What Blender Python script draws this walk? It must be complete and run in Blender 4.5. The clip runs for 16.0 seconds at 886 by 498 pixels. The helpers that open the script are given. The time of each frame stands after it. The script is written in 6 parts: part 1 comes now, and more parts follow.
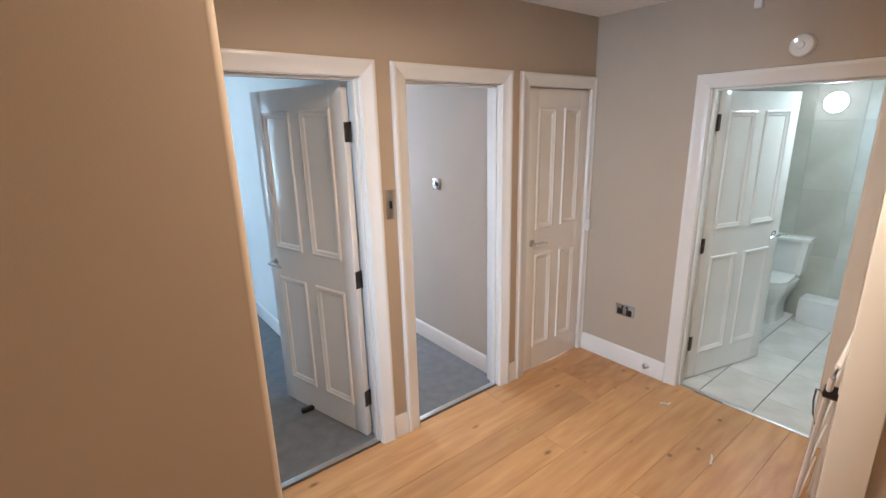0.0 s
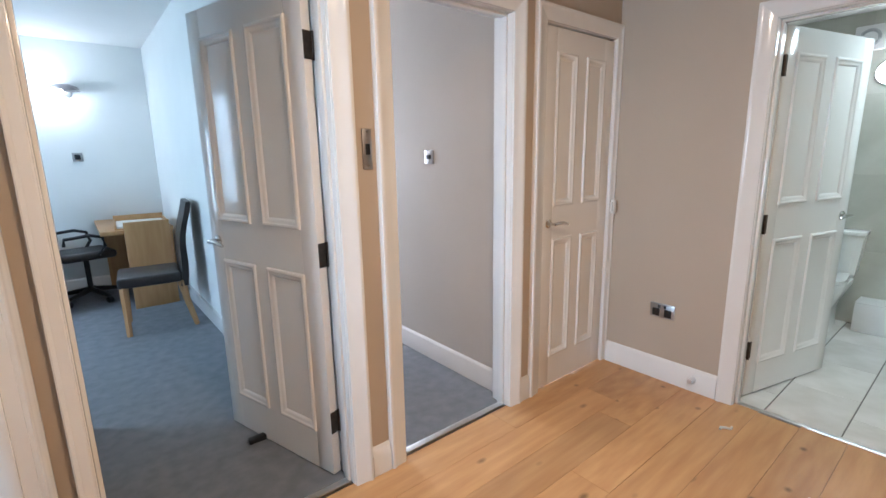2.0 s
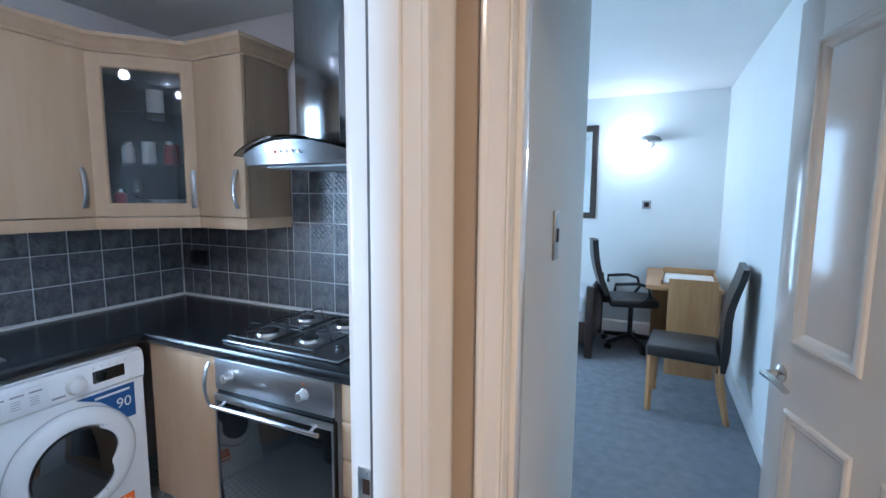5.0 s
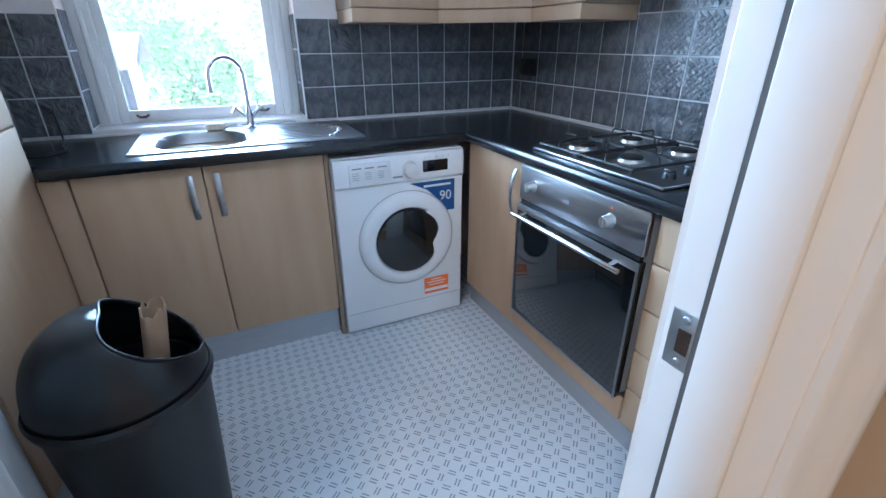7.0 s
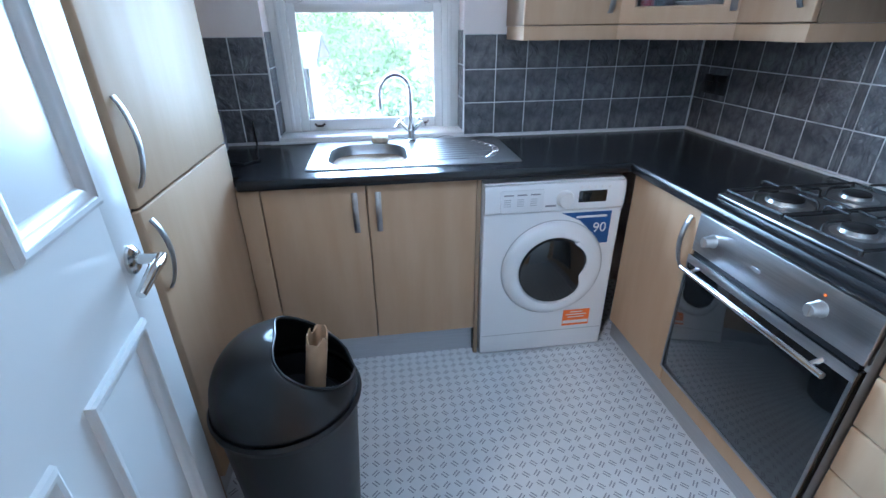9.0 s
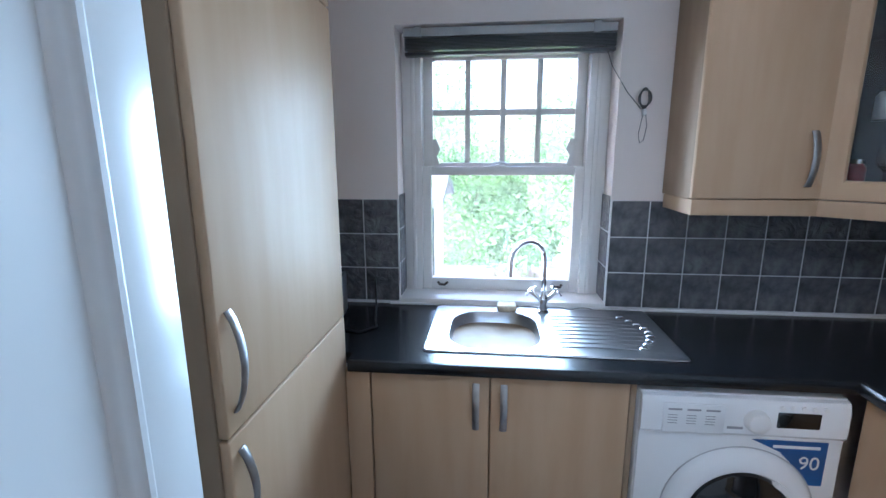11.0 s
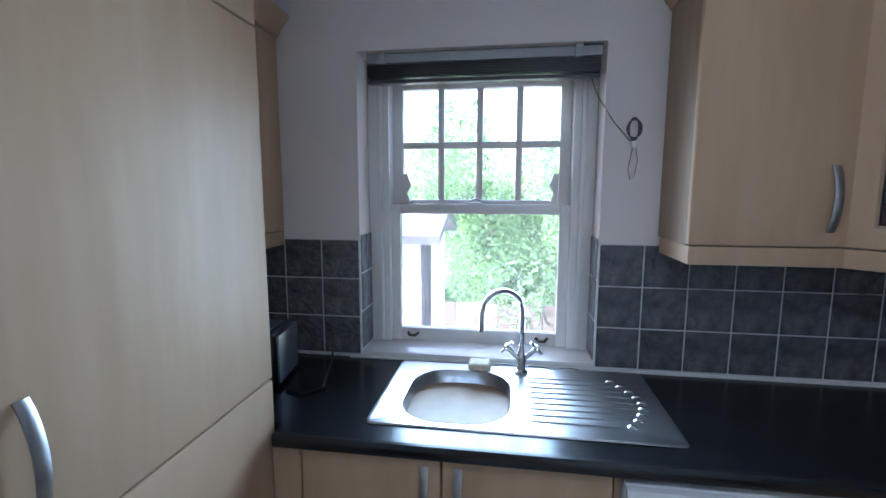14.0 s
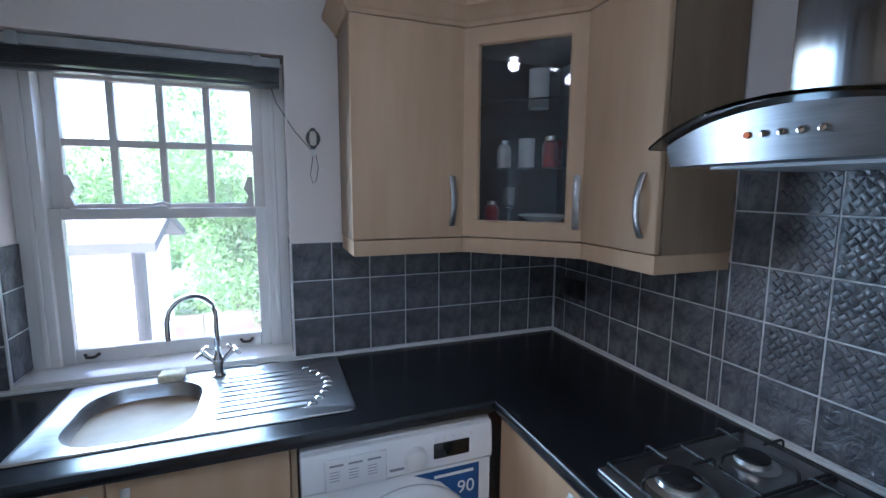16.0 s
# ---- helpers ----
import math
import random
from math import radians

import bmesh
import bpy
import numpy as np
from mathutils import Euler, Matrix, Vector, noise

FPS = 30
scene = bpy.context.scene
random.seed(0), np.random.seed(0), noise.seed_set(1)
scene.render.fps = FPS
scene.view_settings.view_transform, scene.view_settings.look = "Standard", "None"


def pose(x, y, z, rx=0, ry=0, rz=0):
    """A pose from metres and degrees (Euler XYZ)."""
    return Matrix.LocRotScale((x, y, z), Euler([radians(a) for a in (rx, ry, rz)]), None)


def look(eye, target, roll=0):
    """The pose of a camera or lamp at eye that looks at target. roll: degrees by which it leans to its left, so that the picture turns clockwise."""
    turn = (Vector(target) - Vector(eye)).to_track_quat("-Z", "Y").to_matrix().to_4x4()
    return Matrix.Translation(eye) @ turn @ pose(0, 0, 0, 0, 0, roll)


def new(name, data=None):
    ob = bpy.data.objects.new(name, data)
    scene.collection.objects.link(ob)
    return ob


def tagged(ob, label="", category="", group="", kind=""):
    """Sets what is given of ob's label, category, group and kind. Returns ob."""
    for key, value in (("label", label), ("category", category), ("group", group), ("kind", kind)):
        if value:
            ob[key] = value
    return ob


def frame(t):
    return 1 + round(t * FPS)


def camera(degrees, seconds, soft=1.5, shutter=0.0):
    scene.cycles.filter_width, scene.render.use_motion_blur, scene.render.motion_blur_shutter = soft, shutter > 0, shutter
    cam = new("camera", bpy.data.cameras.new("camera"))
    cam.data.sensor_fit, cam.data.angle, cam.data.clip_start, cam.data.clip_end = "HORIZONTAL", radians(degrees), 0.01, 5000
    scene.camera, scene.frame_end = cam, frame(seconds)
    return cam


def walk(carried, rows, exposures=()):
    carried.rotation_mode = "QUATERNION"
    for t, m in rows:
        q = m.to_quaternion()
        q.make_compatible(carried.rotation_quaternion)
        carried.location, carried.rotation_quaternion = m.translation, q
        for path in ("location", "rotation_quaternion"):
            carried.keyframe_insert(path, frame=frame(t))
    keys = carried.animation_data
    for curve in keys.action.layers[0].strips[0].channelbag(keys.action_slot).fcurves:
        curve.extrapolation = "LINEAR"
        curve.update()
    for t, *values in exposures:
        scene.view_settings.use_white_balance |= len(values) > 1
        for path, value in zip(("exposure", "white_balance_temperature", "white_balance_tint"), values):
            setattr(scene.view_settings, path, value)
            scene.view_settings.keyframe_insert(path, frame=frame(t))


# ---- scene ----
cam = camera(88.7, 16.0)
PATH = [
    (0, (-0.147, -0.185, 1.825), (1.031, 1.345, 1.306), -1.4),
    (0.5, (-0.041, -0.099, 1.733), (1.124, 1.423, 1.161), -1.6),
    (1, (0.002, 0.019, 1.614), (1.219, 1.559, 1.229), -1.1),
    (1.5, (0.076, 0.167, 1.527), (1.303, 1.686, 1.098), -1.2),
    (2, (0.188, 0.301, 1.398), (1.421, 1.824, 0.997), -1.0),
    (2.5, (0.291, 0.478, 1.412), (1.479, 2.015, 0.939), -1.3),
    (3, (0.358, 0.669, 1.468), (1.465, 2.301, 1.14), -0.9),
    (3.5, (0.401, 0.839, 1.49), (1.28, 2.618, 1.245), -0.4),
    (4, (0.418, 1.022, 1.495), (0.876, 2.963, 1.367), 0.4),
    (4.5, (0.426, 1.054, 1.536), (0.148, 3.031, 1.419), 0.3),
    (5, (0.349, 1.142, 1.51), (-0.482, 2.948, 1.287), 0.4),
    (5.2, (0.309, 1.161, 1.492), (-0.68, 2.878, 1.221), 0.4),
    (7.3, (0.147, 1.402, 1.265), (-1.513, 2.053, 0.358), -0.4),
    (7.5, (0.146, 1.401, 1.274), (-1.517, 1.985, 0.328), -0.5),
    (8, (0.135, 1.392, 1.306), (-1.563, 1.835, 0.349), -0.2),
    (8.2, (0.130, 1.408, 1.33), (-1.594, 1.757, 0.384), -0.4),
    (10.3, (-0.271, 1.242, 1.456), (-2.124, 1.344, 0.709), -0.6),
    (10.5, (-0.291, 1.271, 1.45), (-2.181, 1.294, 0.797), -0.0),
    (11, (-0.336, 1.276, 1.561), (-2.285, 1.074, 1.156), -0.2),
    (11.5, (-0.363, 1.286, 1.616), (-2.321, 0.891, 1.509), 0.0),
    (12, (-0.414, 1.298, 1.638), (-2.349, 0.796, 1.671), 0.2),
    (12.5, (-0.49, 1.296, 1.642), (-2.417, 0.769, 1.742), 0.1),
    (13, (-0.56, 1.316, 1.621), (-2.49, 0.791, 1.599), -0.1),
    (13.5, (-0.595, 1.371, 1.585), (-2.531, 0.909, 1.387), 0.0),
    (14, (-0.586, 1.454, 1.569), (-2.548, 1.165, 1.31), 0.1),
    (14.5, (-0.553, 1.522, 1.562), (-2.537, 1.496, 1.31), 0.1),
    (15, (-0.501, 1.591, 1.568), (-2.465, 1.843, 1.285), 0.2),
    (15.5, (-0.454, 1.659, 1.576), (-2.372, 2.154, 1.299), 0.2),
    (16, (-0.424, 1.706, 1.588), (-2.278, 2.408, 1.326), 0.3),
]
EXPOSURES = [(0, 3.8, 5650, 14), (2, 3.8, 5600, 14), (3, 3.5, 5550, 14), (4.3, 3.5, 5000, 12), (5, 3.75, 5150, 13), (7.3, 3.8, 5050, 12), (8.2, 3.85, 5050, 12), (10.5, 3.65, 5400, 15), (12.5, 3.2, 5400, 15), (14, 3.05, 5350, 15), (16, 3.05, 5350, 16)]
walk(cam, [(t, look(eye, target, roll)) for t, eye, target, roll in PATH], EXPOSURES)
# world and lights
world = bpy.data.worlds.new("world")
scene.world = world
world.use_nodes = True
wn = world.node_tree
sky = wn.nodes.new("ShaderNodeTexSky")
sky.sky_type, sky.sun_disc = "NISHITA", False
sky.sun_elevation, sky.sun_rotation = radians(48), radians(200)
sky.air_density, sky.dust_density, sky.ozone_density = 1.0, 3.0, 1.0
wn.nodes["Background"].inputs["Strength"].default_value = 0.12
wn.links.new(sky.outputs[0], wn.nodes["Background"].inputs["Color"])


def lamp(name, kind, m, energy, colour, size=0.1, size_y=None, spread=None):
    d = bpy.data.lights.new(name, kind)
    d.energy, d.color = energy, colour
    if kind == "AREA":
        d.shape, d.size, d.size_y = "RECTANGLE", size, size_y or size
        if spread:
            d.spread = radians(spread)
    elif kind == "SUN":
        d.angle = radians(size)
    else:
        d.shadow_soft_size = size
    ob = new(name, d)
    ob.matrix_world = m
    return ob


DAY = (0.62, 0.86, 1.0)
WARM = (1.0, 0.74, 0.47)
lamp("sun", "SUN", look((8, -9, 14), (0, 0, 0)), 5.0, (1.0, 0.97, 0.92), 2)
lamp("kitchen_window_light", "AREA", look((-2.27, 1.34, 1.45), (-0.9, 1.58, 1.34)), 2.1, DAY, 0.60, 0.88, 104)
lamp("bedroom_window_light", "AREA", look((-2.15, 4.7, 1.5), (1.0, 4.7, 1.3)), 3.4, DAY, 1.3, 1.3)
# lamp in an added, unseen window, for the cool light in the passage
lamp("passage_fill_light", "AREA", look((1.55, 5.25, 1.5), (1.55, 2.0, 1.0)), 4.0, (0.86, 0.93, 1.0), 0.8, 1.2)
lamp("hall_lamp_light", "AREA", pose(0.85, 0.48, 2.485), 2.5, WARM, 0.13)
lamp("bath_lamp_light", "POINT", pose(4.70, 0.94, 1.95), 0.07, (0.97, 1.0, 0.93), 0.08)
# fill with no fitting, added to brighten the whole bathroom
lamp("bath_fill_light", "AREA", look((4.0, 0.4, 2.3), (4.0, 0.4, 0)), 1.3, (0.86, 1.0, 0.93), 0.3)
lamp("bedroom_sconce_light", "POINT", pose(0.15, 6.42, 2.12), 0.85, (0.9, 0.96, 1.0), 0.05)
for place, aim, power, cone in (((-0.55, 1.42, 2.28), (-1.67, 2.0, 0.45), 1.6, 90), ((-1.29, 1.62, 2.28), (-1.78, 2.50, 1.85), 0.55, 92)):
    spot = lamp("kitchen_spot_light", "SPOT", look(place, aim), power, (0.93, 0.96, 1.0), 0.03)
    spot.data.spot_size, spot.data.spot_blend = radians(cone), 1.0
# point lamp off the bar, added to lift the ceiling and walls
lamp("kitchen_fill_light", "POINT", pose(-1.02, 1.78, 2.20), 0.13, (0.90, 0.95, 1.0), 0.03)


# ---- materials ----
def mat(name, colour, rough=0.5, metal=0.0, var=0.0, scale=8.0, bump=0.0, bscale=60.0, second=None, coat=0.0, stretch=None, ior=None, obj=0.0):
    m = bpy.data.materials.new(name)
    m.use_nodes = True
    t = m.node_tree
    p = t.nodes["Principled BSDF"]
    p.inputs["Roughness"].default_value, p.inputs["Metallic"].default_value = rough, metal
    p.inputs["Coat Weight"].default_value = coat
    p.inputs["Coat Roughness"].default_value = 0.06
    base = (*colour, 1)
    p.inputs["Base Color"].default_value = base
    co = t.nodes.new("ShaderNodeTexCoord")
    out = co.outputs["Object"]
    if stretch:
        mp = t.nodes.new("ShaderNodeMapping")
        mp.inputs["Scale"].default_value = stretch
        t.links.new(out, mp.inputs["Vector"])
        out = mp.outputs[0]
    if var or second:
        n1 = t.nodes.new("ShaderNodeTexNoise")
        n1.inputs["Scale"].default_value, n1.inputs["Detail"].default_value = scale, 8
        t.links.new(out, n1.inputs["Vector"])
        r = t.nodes.new("ShaderNodeValToRGB")
        a = second or tuple(min(1, c * (1 + var)) for c in colour)
        b = colour if second else tuple(c * (1 - var) for c in colour)
        r.color_ramp.elements[0].color, r.color_ramp.elements[1].color = (*b, 1), (*a, 1)
        r.color_ramp.elements[0].position, r.color_ramp.elements[1].position = 0.32, 0.68
        t.links.new(n1.outputs["Fac"], r.inputs["Fac"])
        col = r.outputs[0]
        if obj:
            oi = t.nodes.new("ShaderNodeObjectInfo")
            mr = t.nodes.new("ShaderNodeMapRange")
            mr.inputs["To Min"].default_value, mr.inputs["To Max"].default_value = 1 - obj, 1 + obj
            t.links.new(oi.outputs["Random"], mr.inputs["Value"])
            mx = t.nodes.new("ShaderNodeVectorMath")
            mx.operation = "SCALE"
            t.links.new(col, mx.inputs[0])
            t.links.new(mr.outputs[0], mx.inputs["Scale"])
            col = mx.outputs[0]
        t.links.new(col, p.inputs["Base Color"])
        rr = t.nodes.new("ShaderNodeMapRange")
        rr.inputs["To Min"].default_value, rr.inputs["To Max"].default_value = max(0.02, rough - 0.06), min(1, rough + 0.08)
        t.links.new(n1.outputs["Fac"], rr.inputs["Value"])
        t.links.new(rr.outputs[0], p.inputs["Roughness"])
    if bump:
        n2 = t.nodes.new("ShaderNodeTexNoise")
        n2.inputs["Scale"].default_value, n2.inputs["Detail"].default_value = bscale, 4
        t.links.new(out, n2.inputs["Vector"])
        bp = t.nodes.new("ShaderNodeBump")
        bp.inputs["Strength"].default_value, bp.inputs["Distance"].default_value = bump, 0.004
        t.links.new(n2.outputs["Fac"], bp.inputs["Height"])
        t.links.new(bp.outputs[0], p.inputs["Normal"])
    return m


def glow(name, colour, strength):
    m = bpy.data.materials.new(name)
    m.use_nodes = True
    p = m.node_tree.nodes["Principled BSDF"]
    p.inputs["Base Color"].default_value = (*colour, 1)
    p.inputs["Emission Color"].default_value, p.inputs["Emission Strength"].default_value = (*colour, 1), strength
    return m


def glass(name, colour=(1, 1, 1), rough=0.0):
    m = bpy.data.materials.new(name)
    m.use_nodes = True
    p = m.node_tree.nodes["Principled BSDF"]
    p.inputs["Base Color"].default_value = (*colour, 1)
    p.inputs["Transmission Weight"].default_value, p.inputs["Roughness"].default_value, p.inputs["IOR"].default_value = 1.0, rough, 1.45
    return m


def vinyl_material():
    """Pale blue-grey sheet vinyl with pairs of short dark dashes, turned from cell to cell."""
    m = mat("vinyl", (0.64, 0.68, 0.72), 0.30, var=0.06, scale=3, bump=0.05, bscale=90)
    t = m.node_tree
    p = t.nodes["Principled BSDF"]
    co = t.nodes["Texture Coordinate"]

    def op(kind, a, b=None, c=None):
        n = t.nodes.new("ShaderNodeMath")
        n.operation = kind
        for k, v in enumerate((a, b, c)):
            if v is None:
                continue
            if isinstance(v, (int, float)):
                n.inputs[k].default_value = v
            else:
                t.links.new(v, n.inputs[k])
        return n.outputs[0]
    sx = t.nodes.new("ShaderNodeSeparateXYZ")
    t.links.new(co.outputs["Object"], sx.inputs[0])
    u, v = op("MULTIPLY", sx.outputs[0], 25.0), op("MULTIPLY", sx.outputs[1], 25.0)
    iu, iv = op("FLOOR", u), op("FLOOR", v)
    fu, fv = op("SUBTRACT", op("SUBTRACT", u, iu), 0.5), op("SUBTRACT", op("SUBTRACT", v, iv), 0.5)
    flip = op("SUBTRACT", 1.0, op("MULTIPLY", op("FLOORED_MODULO", op("ADD", iu, iv), 2.0), 2.0))
    along = op("MULTIPLY", op("ADD", fu, op("MULTIPLY", fv, flip)), 0.7071)
    across = op("MULTIPLY", op("SUBTRACT", fv, op("MULTIPLY", fu, flip)), 0.7071)
    near = op("SUBTRACT", op("ABSOLUTE", across), 0.13)
    dash = op("MULTIPLY", op("LESS_THAN", op("ABSOLUTE", near), 0.06), op("LESS_THAN", op("ABSOLUTE", along), 0.33))
    mix = t.nodes.new("ShaderNodeMix")
    mix.data_type = "RGBA"
    src = p.inputs["Base Color"].links[0].from_socket
    t.links.new(src, mix.inputs["A"])
    mix.inputs["B"].default_value = (0.20, 0.23, 0.28, 1)
    t.links.new(op("MULTIPLY", dash, 0.82), mix.inputs["Factor"])
    t.links.new(mix.outputs["Result"], p.inputs["Base Color"])
    return m


def oak_floor_material():
    m = mat("oak_boards", (0.47, 0.245, 0.10), 0.30, second=(0.59, 0.34, 0.15), scale=2.4, bump=0.10, bscale=30, stretch=(1.0, 9.0, 9.0), obj=0.12)
    t = m.node_tree
    p = t.nodes["Principled BSDF"]
    co = t.nodes["Texture Coordinate"]
    oi = t.nodes.new("ShaderNodeObjectInfo")
    add = t.nodes.new("ShaderNodeVectorMath")
    add.operation = "MULTIPLY_ADD"
    add.inputs[1].default_value = (1, 1, 1)
    sc = t.nodes.new("ShaderNodeVectorMath")
    sc.operation = "SCALE"
    sc.inputs[0].default_value = (17, 11, 5)
    t.links.new(oi.outputs["Random"], sc.inputs["Scale"])
    t.links.new(co.outputs["Object"], add.inputs[0])
    t.links.new(sc.outputs[0], add.inputs[2])
    for n in t.nodes:
        if n.bl_idname == "ShaderNodeMapping":
            t.links.new(add.outputs[0], n.inputs["Vector"])
    vo = t.nodes.new("ShaderNodeTexVoronoi")
    vo.inputs["Scale"].default_value = 5.2
    mp = t.nodes.new("ShaderNodeMapping")
    mp.inputs["Scale"].default_value = (0.62, 1.25, 1.0)
    t.links.new(add.outputs[0], mp.inputs["Vector"])
    t.links.new(mp.outputs[0], vo.inputs["Vector"])
    r = t.nodes.new("ShaderNodeValToRGB")
    r.color_ramp.elements[0].position, r.color_ramp.elements[1].position = 0.035, 0.12
    r.color_ramp.elements[0].color, r.color_ramp.elements[1].color = (0.25, 0.25, 0.25, 1), (1, 1, 1, 1)
    t.links.new(vo.outputs["Distance"], r.inputs["Fac"])
    mix = t.nodes.new("ShaderNodeMix")
    mix.data_type, mix.blend_type = "RGBA", "MULTIPLY"
    mix.inputs["Factor"].default_value = 0.8
    src = p.inputs["Base Color"].links[0].from_socket
    t.links.new(src, mix.inputs["A"])
    t.links.new(r.outputs[0], mix.inputs["B"])
    t.links.new(mix.outputs["Result"], p.inputs["Base Color"])
    return m


def tile_material(name, lattice):
    """Dark slate-grey glazed tile with veined relief, or with a woven plate relief."""
    m = mat(name, (0.058, 0.060, 0.070), 0.22, second=(0.18, 0.18, 0.19), scale=17, obj=0.2)
    t = m.node_tree
    p = t.nodes["Principled BSDF"]
    co = t.nodes["Texture Coordinate"]
    oi = t.nodes.new("ShaderNodeObjectInfo")
    bp = t.nodes.new("ShaderNodeBump")
    bp.inputs["Strength"].default_value, bp.inputs["Distance"].default_value = 1.0, 0.014
    if lattice:
        bp.inputs["Distance"].default_value = 0.002
    n = t.nodes.new("ShaderNodeTexNoise")
    n.inputs["Scale"].default_value, n.inputs["Detail"].default_value, n.inputs["Distortion"].default_value = 30 if lattice else 16, 5, 1.6
    ad = t.nodes.new("ShaderNodeVectorMath")
    t.links.new(co.outputs["Object"], ad.inputs[0])
    t.links.new(oi.outputs["Location"], ad.inputs[1])
    t.links.new(ad.outputs[0], n.inputs["Vector"])
    t.links.new(n.outputs["Fac"], bp.inputs["Height"])
    t.links.new(bp.outputs[0], p.inputs["Normal"])
    return m


HALL_PAINT = mat("hall_paint", (0.48, 0.395, 0.305), 0.6, var=0.035, scale=1.6, bump=0.06, bscale=260)
BED_PAINT = mat("bedroom_paint", (0.74, 0.75, 0.73), 0.65, var=0.03, scale=1.6, bump=0.06, bscale=240)
GREIGE = mat("passage_paint", (0.60, 0.55, 0.49), 0.65, var=0.03, scale=1.6, bump=0.06, bscale=240)
KITCHEN_PAINT = mat("kitchen_paint", (0.79, 0.725, 0.69), 0.6, var=0.035, scale=1.8, bump=0.08, bscale=220)
CEILING = mat("ceiling_paint", (0.78, 0.77, 0.75), 0.75, var=0.03, scale=1.2, bump=0.12, bscale=150)
GLOSS = mat("white_gloss_paint", (0.80, 0.78, 0.75), 0.16, var=0.025, scale=3, bump=0.035, bscale=45, coat=0.35)
SATIN_PAINT = mat("white_satin_paint", (0.62, 0.63, 0.63), 0.30, var=0.03, scale=3, bump=0.04, bscale=45, coat=0.2)
BIRCH = mat("birch_foil", (0.475, 0.325, 0.20), 0.52, second=(0.525, 0.37, 0.24), scale=2.2, bump=0.03, bscale=60, stretch=(7, 7, 1.0))
for m in (BIRCH,):
    m.node_tree.nodes["Principled BSDF"].inputs["Specular IOR Level"].default_value = 0.2
# BIRCH at about 0.57: shade on sides and carcasses, put into the colour
SHADED_BIRCH = mat("shaded_birch", (0.27, 0.185, 0.115), 0.55, second=(0.33, 0.235, 0.15), scale=2.2, stretch=(7, 7, 1.0))
WORKTOP = mat("black_laminate", (0.007, 0.008, 0.010), 0.22, second=(0.014, 0.015, 0.018), scale=260, bump=0.03, bscale=320)
STEEL = mat("brushed_steel", (0.31, 0.31, 0.32), 0.34, 1.0, var=0.10, scale=6, bump=0.03, bscale=30, stretch=(30, 1, 30))
SINK_STEEL = mat("sink_steel", (0.44, 0.44, 0.45), 0.31, 1.0, var=0.08, scale=6, bump=0.03, bscale=30, stretch=(30, 1, 30))
# shade inside the glazed cabinet, put into its back boards' colour
SHADED_BACK = mat("shaded_cabinet_back", (0.075, 0.055, 0.045), 0.6, var=0.15, scale=6)
CHIMNEY_STEEL = mat("chimney_steel", (0.27, 0.27, 0.28), 0.13, 1.0, var=0.06, scale=6, stretch=(30, 30, 1))
HOOD_STEEL = mat("hood_steel", (0.20, 0.20, 0.21), 0.30, 1.0, var=0.10, scale=6, stretch=(1, 30, 30))
STEEL_X = mat("brushed_steel_wide", (0.42, 0.42, 0.43), 0.31, 1.0, var=0.08, scale=6, bump=0.03, bscale=30, stretch=(1, 30, 30))
CHROME = mat("chrome", (0.72, 0.72, 0.72), 0.09, 1.0)
SATIN = mat("satin_nickel", (0.70, 0.70, 0.69), 0.30, 1.0, var=0.05, scale=20)
HANDLE_STEEL = mat("worn_handle_steel", (0.40, 0.39, 0.385), 0.36, 1.0, var=0.12, scale=30)
PLATE_STEEL = mat("brushed_switch_plate", (0.42, 0.41, 0.40), 0.36, 1.0, var=0.08, scale=40)
SHADE_METAL = mat("dull_lamp_metal", (0.26, 0.26, 0.27), 0.42, 0.9, var=0.1, scale=20)
HINGE = mat("dark_bronze_hinge", (0.07, 0.055, 0.045), 0.45, 0.8, var=0.2, scale=60)
WHITE = mat("white_enamel", (0.80, 0.81, 0.82), 0.22, var=0.015, scale=4, coat=0.3)
WHITE_PLASTIC = mat("white_plastic", (0.76, 0.76, 0.75), 0.35, var=0.02, scale=12)
GREY_PLASTIC = mat("grey_plastic", (0.42, 0.43, 0.44), 0.35, var=0.05, scale=20)
BLACK_PLASTIC = mat("black_plastic", (0.008, 0.009, 0.011), 0.30, var=0.15, scale=16, bump=0.02, bscale=200)
BIN_BLACK = mat("bin_black", (0.007, 0.0075, 0.009), 0.36, var=0.15, scale=16, bump=0.02, bscale=120)
BLACK_GLASS = mat("black_glass", (0.006, 0.007, 0.008), 0.05, coat=0.5)
IRON = mat("cast_iron", (0.012, 0.012, 0.013), 0.5, var=0.2, scale=40, bump=0.1, bscale=150)
GROUT = mat("pale_grout", (0.62, 0.62, 0.63), 0.8, var=0.10, scale=30, bump=0.15, bscale=160)
TILE = tile_material("slate_tile", False)
TILE_PLATE = tile_material("plate_relief_tile", True)
VINYL = vinyl_material()
OAK = oak_floor_material()
CARPET = mat("grey_carpet", (0.18, 0.19, 0.21), 0.95, second=(0.235, 0.245, 0.265), scale=14, bump=0.9, bscale=420)
PLINTH = mat("aluminium_plinth", (0.50, 0.52, 0.55), 0.40, 0.5, var=0.06, scale=6, stretch=(1, 1, 20))
LEATHER = mat("dark_brown_leather", (0.022, 0.018, 0.018), 0.38, var=0.25, scale=12, bump=0.2, bscale=160)
OAK_LEG = mat("oak_veneer", (0.40, 0.205, 0.08), 0.42, second=(0.48, 0.27, 0.115), scale=2.5, stretch=(9, 9, 1), bump=0.05, bscale=50)
